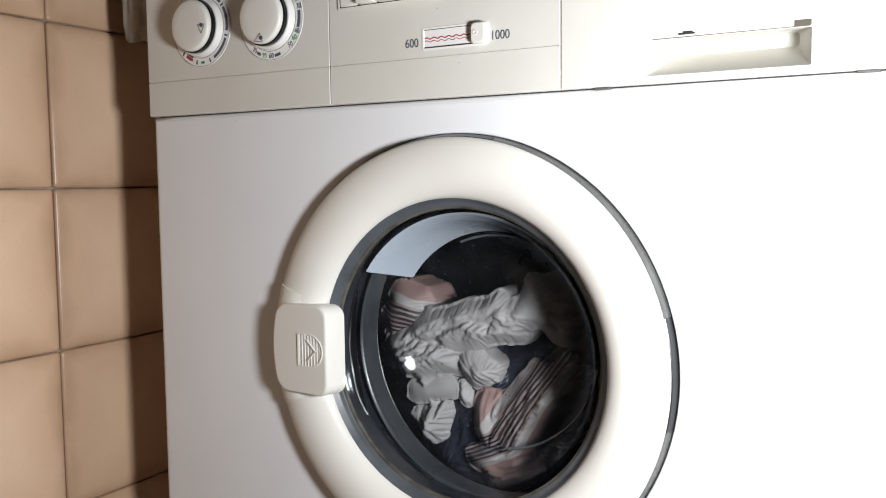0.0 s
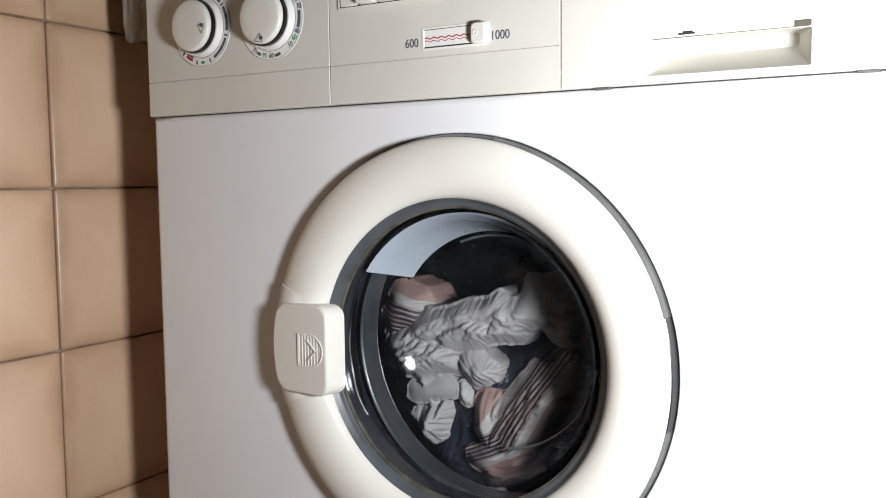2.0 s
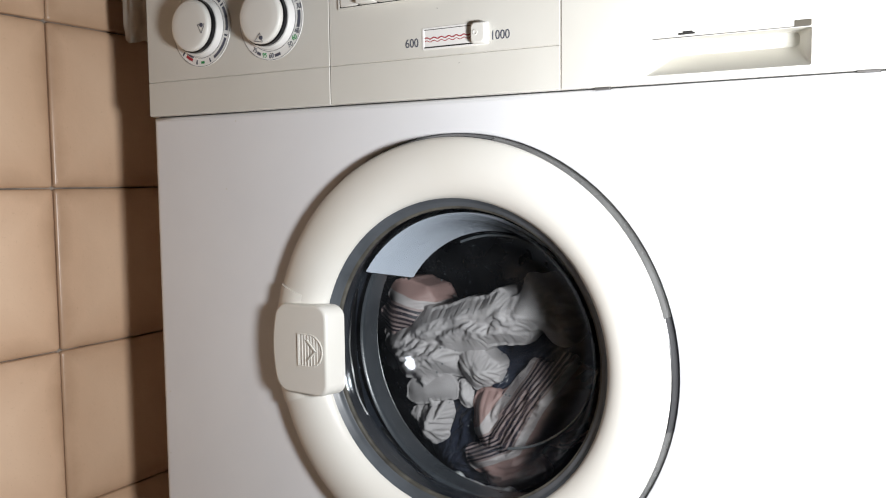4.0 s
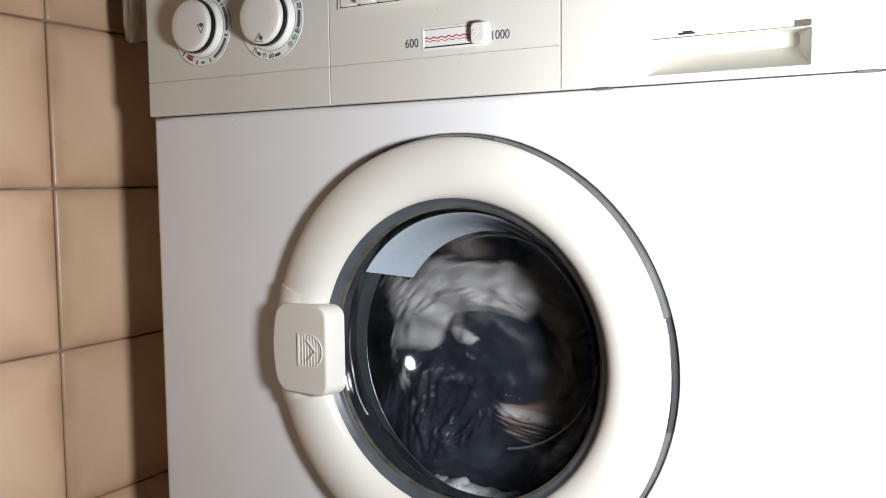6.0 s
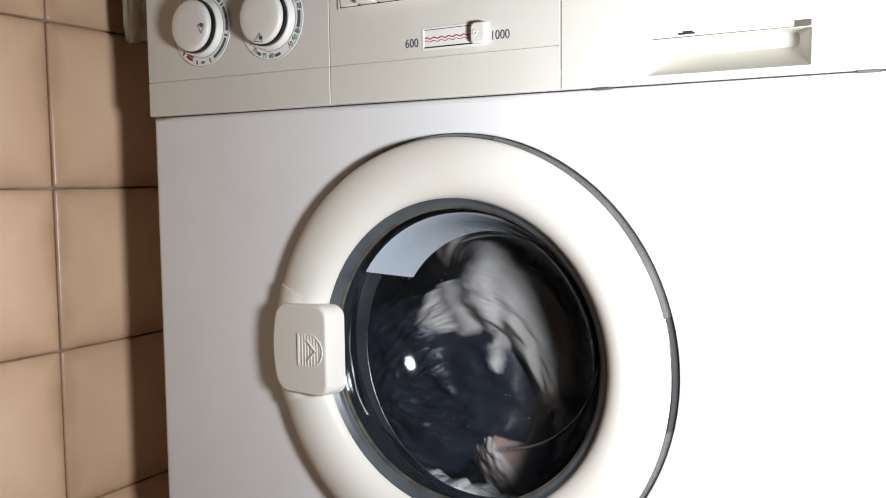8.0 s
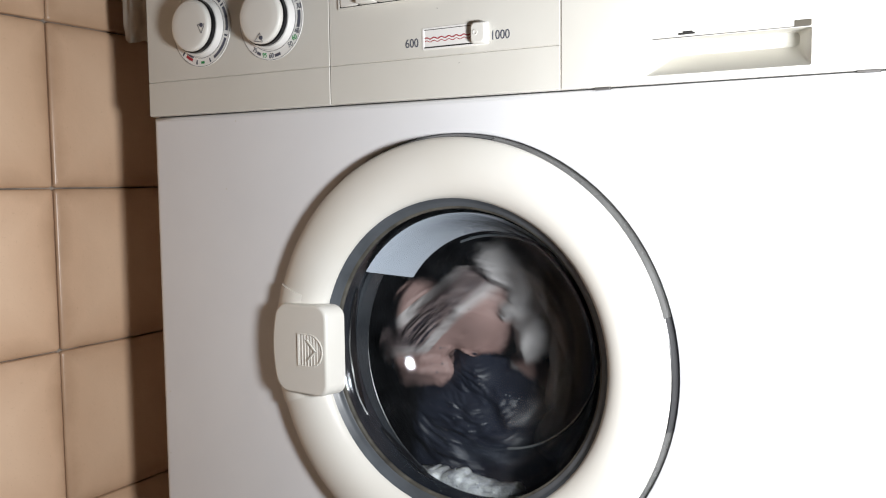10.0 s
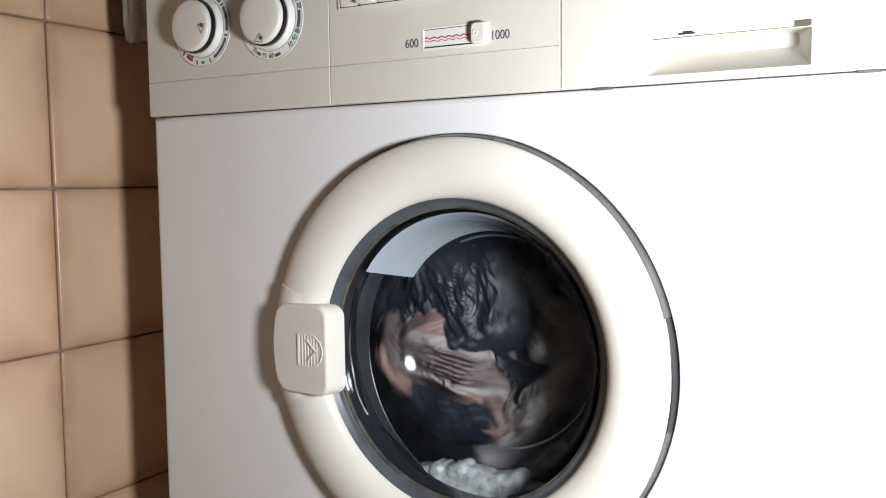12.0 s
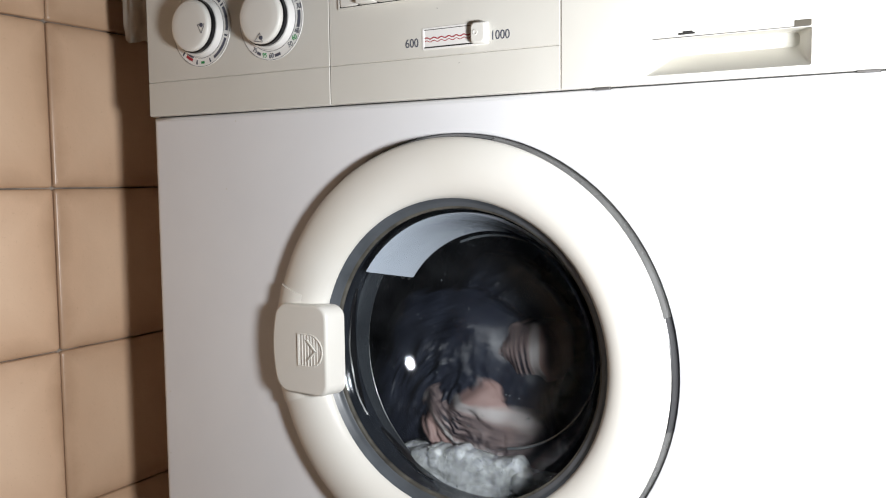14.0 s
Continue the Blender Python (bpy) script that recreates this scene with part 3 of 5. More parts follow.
def tub(machine):
    part("gasket", lathe(bmesh.new(), [(0.1215, 0.0066), (0.1160, 0.0070), (0.1150, 0.0085), (0.1170, 0.0110), (0.1180, 0.0160), (0.1183, 0.0220), (0.1186, 0.0255), (0.1190, 0.0300), (0.1193, 0.0360), (0.1195, 0.0395), (0.1200, 0.0405), (0.1225, 0.0400)], 144), WET_RUBBER, machine, "wet black rubber door gasket", sharp=50)
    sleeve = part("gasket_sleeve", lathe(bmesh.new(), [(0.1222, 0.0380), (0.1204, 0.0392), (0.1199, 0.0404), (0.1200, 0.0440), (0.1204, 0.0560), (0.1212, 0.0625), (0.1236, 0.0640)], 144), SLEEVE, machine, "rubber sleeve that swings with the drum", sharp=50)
    # black strips laid on the rubber stand in for the shade inside deep folds
    for a0, a1, w, y0 in ((158, 212, 0.0042, 0.030), (219, 250, 0.0034, 0.036)):
        bm = bmesh.new()
        rows = []
        for i in range(33):
            q = i / 32
            a, h = radians(a0 + (a1 - a0) * q), w * math.sin(math.pi * q) ** 0.6 * (1 + 0.15 * math.sin(q * 17)) + 0.0001
            y = y0 + 0.003 * math.sin(q * 4)
            rows.append([bm.verts.new((CX + k * math.cos(a), yy, CZ + k * math.sin(a))) for k, yy in ((0.1184, y - h - 0.001), (0.1176, y - h), (0.1184, y), (0.1184, y + h), (0.119, y + h + 0.001))])
        for p, q in zip(rows, rows[1:]):
            for i in range(4):
                bm.faces.new((p[i], p[i + 1], q[i + 1], q[i]))
        part("gasket_fold", bm, BLACK, machine, "black strip for the shade in a rubber fold")
    lip = part("drum_lip", lathe(bmesh.new(), [(0.1236, 0.0628), (0.1222, 0.0626), (0.1216, 0.0634), (0.1222, 0.0644), (0.1260, 0.0650), (0.150, 0.0650)], 144), STEEL, machine, "bright steel lip of the drum", sharp=60)
    return sleeve, lip


def drum_shell():
    """The turning drum with three lifters."""
    dm = new("drum")
    tagged(dm, "dark steel washing drum with three lifters", "drum")
    dm.matrix_basis = pose(CX, 0, CZ)
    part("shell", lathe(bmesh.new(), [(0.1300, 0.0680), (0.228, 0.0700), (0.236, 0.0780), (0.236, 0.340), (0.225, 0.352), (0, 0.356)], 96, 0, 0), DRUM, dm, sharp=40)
    for a in (30, 150, 270):
        bm = bmesh.new()
        prof = [(-0.035, 0.0), (-0.020, 0.030), (-0.008, 0.045), (0.008, 0.045), (0.020, 0.030), (0.035, 0.0)]
        rows = [[bm.verts.new((u * k, y, 0.235 - v * k)) for u, v in prof] for y, k in ((0.085, 0.7), (0.10, 1), (0.32, 1), (0.335, 0.7))]
        for p, q in zip(rows, rows[1:]):
            for i in range(len(prof) - 1):
                bm.faces.new((p[i], p[i + 1], q[i + 1], q[i]))
        bm.faces.new(rows[0]), bm.faces.new(rows[-1])
        bm.transform(Matrix.Rotation(radians(a), 4, "Y"))
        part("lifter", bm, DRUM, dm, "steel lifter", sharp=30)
    return dm


def washing_machine():
    machine = new("washing_machine")
    tagged(machine, "old white front-loading washing machine with cream fascia", "washing machine")
    cabinet(machine)
    fascia(machine)
    dials(machine)
    door(machine)
    swing = tub(machine)
    splashes(machine)
    return machine, swing


# ---------------------------------------------------------------- cloth
def lattice(seed):
    g = np.random.RandomState(seed).rand(64, 64)

    def f(x, y):
        xi, yi = np.floor(x).astype(int), np.floor(y).astype(int)
        u, v = x - xi, y - yi
        u, v = u * u * u * (u * (u * 6 - 15) + 10), v * v * v * (v * (v * 6 - 15) + 10)
        q = lambda i, j: g[(xi + i) % 64, (yi + j) % 64]
        return (q(0, 0) * (1 - u) + q(1, 0) * u) * (1 - v) + (q(0, 1) * (1 - u) + q(1, 1) * u) * v - 0.5
    return f


def used_points(keep, shape):
    used = np.zeros(shape, bool)
    for i, j in ((0, 0), (1, 0), (0, 1), (1, 1)):
        used[i:shape[0] - 1 + i, j:shape[1] - 1 + j] |= keep
    return used


def buckle(PX, FR, PZ, used, F, flow, slack, seed_folds, step, thick, turns=260):
    """Gives a sheet more cloth than its outline holds, so that it buckles into folds along the flow."""
    P = np.stack([PX, FR, PZ], -1)
    home = P.copy()
    depth = 0.014 * np.clip(F * 5, 0.12, 1)
    top = np.minimum(home[..., 1] + 0.55 * depth, thick)
    low = home[..., 1] - depth
    P[..., 1] += 0.009 * seed_folds * np.clip(F * 4, 0, 1)
    along, across = slack
    links = []
    for di, dj, k in ((1, 0, 1.0), (0, 1, 1.0), (1, 1, 0.7), (1, -1, 0.7), (3, 0, 0.25), (0, 3, 0.25)):
        a = (slice(0, P.shape[0] - di), slice(max(0, -dj), P.shape[1] - max(0, dj)))
        b = (slice(di, P.shape[0]), slice(max(0, dj), P.shape[1] + min(0, dj)))
        ln = math.hypot(di, dj)
        c = np.abs(flow[0][a] * di / ln + flow[1][a] * dj / ln)
        rest = ln * step * np.sqrt((along * c) ** 2 + across ** 2 * (1 - np.minimum(c * c, 1)))
        if di == 3 or dj == 3:
            rest = rest * 0.86
        # uneven cloth: some stretches are slacker than others
        rest = rest * (1 + 0.35 * seed_folds[a])
        links.append((a, b, rest, k * (used[a] & used[b])))
    for it in range(turns):
        move = np.zeros_like(P)
        for a, b, rest, k in links:
            d = P[b] - P[a]
            ln = np.sqrt((d * d).sum(-1)) + 1e-9
            push = (k * 0.16 * (ln - rest) / ln)[..., None] * d
            move[a] += push
            move[b] -= push
        P += move
        P[..., 0] += 0.02 * (home[..., 0] - P[..., 0])
        P[..., 2] += 0.02 * (home[..., 2] - P[..., 2])
        y = P[..., 1]
        y = np.where(y > top, y + 0.5 * (top - y), y)
        P[..., 1] = np.minimum(np.where(y < low, y + 0.5 * (low - y), y), thick)
        rim = F < 0.05
        P[rim] = P[rim] * 0.7 + home[rim] * 0.3
    # one smoothing pass takes off the grid's own grain
    m = P.copy()
    m[1:-1, 1:-1] = 0.5 * P[1:-1, 1:-1] + 0.125 * (P[2:, 1:-1] + P[:-2, 1:-1] + P[1:-1, 2:] + P[1:-1, :-2])
    ok = used.copy()
    ok[1:-1, 1:-1] &= used[2:, 1:-1] & used[:-2, 1:-1] & used[1:-1, 2:] & used[1:-1, :-2]
    P = np.where(ok[..., None], m, P)
    return P[..., 0], P[..., 1], P[..., 2]


def crumple(limbs, seed, step=0.0011, rough=1.0, thick=0.037, slack=None):
    """A crumpled heap of cloth from overlapping folds: (x0, z0, x1, z1, radius, height, lift), local metres."""
    L = np.array(limbs)
    n1, n2, n3 = lattice(seed), lattice(seed + 1), lattice(seed + 2)
    lo = np.minimum(L[:, :2], L[:, 2:4]).min(0) - L[:, 4].max() * 1.3
    hi = np.maximum(L[:, :2], L[:, 2:4]).max(0) + L[:, 4].max() * 1.3
    xs, zs = np.arange(lo[0], hi[0], step), np.arange(lo[1], hi[1], step)
    X, Z = np.meshgrid(xs, zs, indexing="ij")
    wx = X + 0.012 * n1(X * 34, Z * 34) + 0.0022 * n2(X * 110, Z * 110)
    wz = Z + 0.012 * n2(X * 34 + 9, Z * 34) + 0.0022 * n3(X * 110, Z * 110 + 5)
    F = np.full(X.shape, -9.0)
    H = np.full(X.shape, -1.0)
    U, V, S, T = np.ones(X.shape), np.zeros(X.shape), np.zeros(X.shape), np.zeros(X.shape)
    for k, (x0, z0, x1, z1, r, hgt, lift) in enumerate(L):
        ax, az = x1 - x0, z1 - z0
        ln = math.hypot(ax, az) + 1e-6
        s = ((wx - x0) * ax + (wz - z0) * az) / ln
        d = (-(wx - x0) * az + (wz - z0) * ax) / ln
        over = np.where(s < 0, s, np.where(s > ln, s - ln, 0))
        q = np.hypot(d, over) / r
        f = 1 - q + 0.16 * n2(X * 130, Z * 130) + 0.18 * n1(X * 60 + 3, Z * 60)
        dome = np.sqrt(np.clip(1 - q * q, 0, 1))
        fine = 1 - np.sqrt(4 * n2(s * 45 + k * 5.1, d * 120 - s * 40) ** 2 + 0.006)
        h = lift + dome * hgt * 0.60 + np.clip(f * 5, 0, 1) * rough * (0.0020 * fine + 0.0012 * n1(X * 90, Z * 90))
        # pressed flat where the heap meets the glass
        h = np.where(h > thick - 0.012, thick - 0.012 * np.exp(-(h - thick + 0.012) / 0.012), h)
        nearest = f > F
        U, V = np.where(nearest, ax / ln, U), np.where(nearest, az / ln, V)
        S = np.where(nearest, d * 54 + s * 14 + 2.4 * n1(s * 30 + k * 3, d * 34), S)
        T = np.where(nearest, s * 24 + k * 5, T)
        F = np.maximum(F, f)
        H = np.maximum(H, np.where(f > 0, h, -1))
    gx, gz = np.gradient(F, step)
    g2 = gx * gx + gz * gz + 1e-6
    inside = F > 0
    keep = inside[:-1, :-1] | inside[1:, :-1] | inside[:-1, 1:] | inside[1:, 1:]
    PX, PZ = np.where(inside, X, X - F * gx / g2 * 1.0), np.where(inside, Z, Z - F * gz / g2 * 1.0)
    rim = np.clip(F * 9, 0, 1)
    lift = float(L[:, 6].min())
    FR = np.where(inside, np.maximum(H, lift) * (0.35 + 0.65 * np.sqrt(rim)), lift * 0.35)
    if slack:
        seed_folds = n3(T, S) + 0.5 * n2(T * 2.1, S * 1.9)
        PX, FR, PZ = buckle(PX, FR, PZ, used_points(keep, X.shape), F, (U, V), slack, seed_folds, step, thick)
    BK = np.where(inside, -0.016 * np.sqrt(rim), 0)
    used = used_points(keep, X.shape)
    idx = -np.ones(X.shape, int)
    m = int(used.sum())
    idx[used] = np.arange(m)
    verts = np.concatenate([np.stack([PX[used], -FR[used], PZ[used]], 1), np.stack([PX[used], -BK[used], PZ[used]], 1)])
    a, b, c, d = idx[:-1, :-1][keep], idx[1:, :-1][keep], idx[1:, 1:][keep], idx[:-1, 1:][keep]
    faces = np.concatenate([np.stack([a, b, c, d], 1), np.stack([d, c, b, a], 1) + m])
    # rim walls
    count = {}
    for q in np.stack([a, b, c, d], 1).tolist():
        for i in range(4):
            e = (q[i], q[(i + 1) % 4])
            if (e[1], e[0]) in count:
                del count[(e[1], e[0])]
            else:
                count[e] = 1
    faces = faces.tolist() + [[e[1], e[0], e[0] + m, e[1] + m] for e in count]
    me = bpy.data.meshes.new("cloth")
    me.from_pydata(verts.tolist(), [], faces)
    me.polygons.foreach_set("use_smooth", [True] * len(me.polygons))
    me.update()
    return me


def garment(name, limbs, seed, mat, at, label, rough=1.0, thick=0.037, slack=(1.28, 1.50)):
    me = crumple(limbs, seed, rough=rough, thick=thick, slack=slack)
    me.name = name
    me.materials.append(mat)
    ob = new(name, me)
    ob.matrix_basis = pose(*at)
    tagged(ob, label, "garment", "laundry in the drum")
    return ob


def laundry():
    body = [(-0.099, -0.006, -0.077, 0.022, 0.0150, 0.020, 0.018), (-0.075, 0.019, -0.038, 0.029, 0.0138, 0.022, 0.020), (-0.038, 0.030, 0.002, 0.046, 0.0132, 0.022, 0.020),
            (0.004, 0.040, 0.028, 0.035, 0.0160, 0.020, 0.020), (0.006, 0.016, 0.024, 0.020, 0.0125, 0.018, 0.018), (0.032, 0.049, 0.086, 0.054, 0.0195, 0.016, 0.004), (0.052, 0.027, 0.062, 0.024, 0.0140, 0.014, 0.006),
            (-0.090, -0.014, -0.049, -0.002, 0.0155, 0.022, 0.019), (-0.044, 0.007, 0.006, 0.019, 0.0140, 0.022, 0.020), (-0.074, -0.023, -0.044, -0.018, 0.0115, 0.016, 0.018), (-0.070, -0.036, -0.068, -0.074, 0.0130, 0.012, 0.010)]
    white = garment("white_garment", body, 11, WHITE_CLOTH, (0.296, 0.118, 0.505), "crumpled off-white cotton shirt, soaking wet", 0.85)
    # gathered cuff, flat facing, bunched hem and a loose flap
    for limbs, seed, slack in (([(-0.031, -0.011, -0.015, -0.023, 0.0130, 0.012, 0.020), (-0.038, -0.017, -0.026, -0.028, 0.0085, 0.010, 0.020)], 21, (1.3, 1.6)),
                               ([(-0.082, -0.045, -0.056, -0.041, 0.0135, 0.004, 0.022)], 31, (1.15, 1.15)),
                               ([(-0.081, -0.060, -0.071, -0.080, 0.0075, 0.010, 0.014), (-0.068, -0.058, -0.066, -0.082, 0.0075, 0.010, 0.018), (-0.056, -0.056, -0.060, -0.078, 0.0070, 0.010, 0.016)], 41, (1.5, 1.7)),
                               ([(-0.040, -0.036, -0.034, -0.050, 0.0078, 0.008, 0.020)], 44, (1.3, 1.4))):
        me = crumple(limbs, seed, 0.0010, rough=0.8, slack=slack)
        me.name = "cuff"
        me.materials.append(WHITE_CLOTH)
        ob = new("cuff", me)
        ob.parent = white
    pink = garment("striped_garment", [
        (-0.038, 0.023, -0.039, -0.005, 0.0150, 0.018, 0.014), (-0.013, 0.019, 0.008, 0.038, 0.0205, 0.016, 0.009), (0.010, 0.034, 0.028, 0.048, 0.0190, 0.014, -0.006), (-0.016, -0.011, 0.013, 0.025, 0.0201, 0.018, 0.012), (0.033, 0.046, 0.057, 0.042, 0.0190, 0.012, -0.010),
        (-0.054, -0.031, -0.022, -0.018, 0.0138, 0.016, 0.014), (-0.033, -0.045, -0.006, -0.035, 0.0165, 0.014, 0.010), (0.020, 0.002, 0.043, 0.019, 0.0200, 0.012, -0.008)],
        51, STRIPED_A, (0.323, 0.115, 0.440), "dusty pink jersey with navy and white stripes", 0.75, 0.032, (1.08, 1.45))
    navy = garment("navy_garment", [
        (-0.020, -0.025, 0.012, 0.024, 0.044, 0.030, 0.010), (0.000, 0.000, 0.070, 0.035, 0.050, 0.032, 0.006), (0.030, -0.030, 0.080, 0.000, 0.042, 0.030, 0.004), (-0.050, 0.010, -0.010, 0.045, 0.034, 0.028, 0.004),
        (-0.010, -0.050, 0.040, -0.055, 0.030, 0.026, 0.002)], 61, NAVY_CLOTH, (0.270, 0.140, 0.440), "dark navy cotton garment, wet and folded", 1.0, 0.037, (1.1, 1.38))
    pink2 = garment("striped_garment", [
        (-0.018, 0.011, 0.006, 0.006, 0.0125, 0.012, 0.034), (-0.022, -0.008, 0.002, -0.012, 0.0145, 0.012, 0.036), (-0.024, -0.028, -0.014, -0.043, 0.0130, 0.010, 0.034), (0.012, -0.03, 0.050, -0.045, 0.034, 0.02, 0.0)], 71, STRIPED_B, (0.209, 0.135, 0.541), "pale pink cotton garment with dark stripes and white band", 0.7, 0.052, (1.1, 1.3))
    deep = garment("navy_garment", [
        (-0.030, -0.020, 0.030, -0.030, 0.050, 0.030, 0.010), (-0.020, 0.030, 0.030, 0.035, 0.044, 0.030, 0.010), (-0.045, -0.030, -0.050, 0.030, 0.036, 0.026, 0.006), (0.050, -0.020, 0.055, 0.025, 0.034, 0.026, 0.006)],
        81, NAVY_CLOTH, (0.285, 0.200, 0.425), "dark navy cotton trousers deep in the drum", 1.0, 0.045, (1.1, 1.35))
    return white, pink, navy, pink2, deep


def foam_heap(half, drop, count, seed, at, label):
    """A soft bank of soap foam: lumps of many sizes along a sagging crest, with bubbles on them."""
    rnd = random.Random(seed)
    limbs = [(-half * 0.85, -drop - 0.010, half * 0.85, -drop - 0.010, 0.015, 0.010, 0.001), (-half * 0.5, -drop * 0.7, half * 0.5, -drop * 0.7, 0.012, 0.010, 0.002)]
    for i in range(26):
        u = rnd.uniform(-1, 1)
        x, z, r = u * half, -drop * u * u - 0.006 + rnd.uniform(-0.008, 0.003), 0.0035 + 0.006 * rnd.random() ** 2
        limbs.append((x, z, x + rnd.uniform(-0.006, 0.006), z + rnd.uniform(-0.002, 0.002), r, r * 1.3, rnd.uniform(0.0, 0.006)))
    me = crumple(limbs, seed, 0.0010, rough=0.35)
    tops = np.array([v.co[:] for v in me.vertices])
    tops = tops[tops[:, 1] < -0.002]
    bm = bmesh.new()
    bmesh.ops.create_icosphere(bm, subdivisions=1, radius=1)
    bm.verts.index_update()
    ball, tri = np.array([v.co[:] for v in bm.verts]), np.array([[v.index for v in f.verts] for f in bm.faces])
    bm.free()
    verts, faces = [tuple(v.co) for v in me.vertices], [list(p.vertices) for p in me.polygons]
    for i in range(count):
        r = 0.0002 + 0.0007 * rnd.random() ** 3
        p = tops[rnd.randrange(len(tops))] + np.array((rnd.gauss(0, 0.0005), r * 0.2, abs(rnd.gauss(0, 0.0016))))
        n = len(verts)
        verts += (ball * r + p).tolist()
        faces += (tri + n).tolist()
    me.clear_geometry()
    me.from_pydata(verts, [], faces)
    me.polygons.foreach_set("use_smooth", [True] * len(me.polygons))
    me.name = "foam"
    me.materials.append(FOAM)
    ob = new("foam", me)
    ob.matrix_basis = pose(*at)
    tagged(ob, label, "foam", "soap foam", kind="stuff")
    return ob


def splashes(machine):
    """Water drops that cling to the far side of the glass and to the rubber."""
    rnd = random.Random(5)
    bm = bmesh.new()
    for i in range(130):
        r = 0.0003 + 0.0006 * rnd.random() ** 3
        a = radians(rnd.uniform(100, 300))
        if i < 75:
            k = 0.085 * math.sqrt(rnd.random())
            p = (CX + k * math.cos(a), 0.0808 - 0.0045 * (k / 0.085) ** 2, CZ + k * math.sin(a))
        else:
            y = rnd.uniform(0.012, 0.060)
            k = 0.1188 if y < 0.03 else 0.1196
            if 0.024 < y < 0.041:
                continue
            p = (CX + k * math.cos(a), y, CZ + k * math.sin(a))
        bmesh.ops.create_icosphere(bm, subdivisions=2, radius=r, matrix=Matrix.Translation(p))
    tagged(part("water_drops", bm, DROP, machine, "clear water drops"), kind="stuff")


def towel():
    """A cloth that hangs from the top over the side of the machine."""
    bm = bmesh.new()
    n1 = lattice(90)
    rows = []
    for i in range(33):
        v = i / 32
        row = []
        for j in range(25):
            u = j / 24
            w = 0.004 * math.sin(u * 5 + 1) * (0.4 + v) + 0.006 * float(n1(np.array(u * 5.0), np.array(v * 4.0)))
            hang = 0.862 - v * 0.078
            x = -0.022 - 0.034 * u
            row.append(bm.verts.new((x, 0.013 + 0.004 * u + w * 0.6, hang + 0.006 * u * v + 0.002 * math.sin(u * 7))))
        rows.append(row)
    for a, b in zip(rows, rows[1:]):
        for j in range(24):
            bm.faces.new((a[j], a[j + 1], b[j + 1], b[j]))
    bmesh.ops.solidify(bm, geom=bm.faces[:], thickness=0.004)
    ob = new("towel", finish("towel", bm, TOWEL, True, 80))
    tagged(ob, "folded off-white cloth hanging beside the machine", "towel")
    return ob


# ---------------------------------------------------------------- build
west = room()
machine, (gasket_sleeve, drum_lip) = washing_machine()
drum = drum_shell()
white_garment, striped_garment, navy_garment, pale_garment, deep_garment = laundry()
foam = foam_heap(0.092, 0.019, 3000, 8, (0.275, 0.066, 0.390), "white soap foam in the fold of the gasket")
suds = foam_heap(0.070, 0.012, 2000, 9, (0.258, 0.086, 0.385), "bank of soap foam behind the glass")
cloth_towel = towel()
wall_tiles(west)


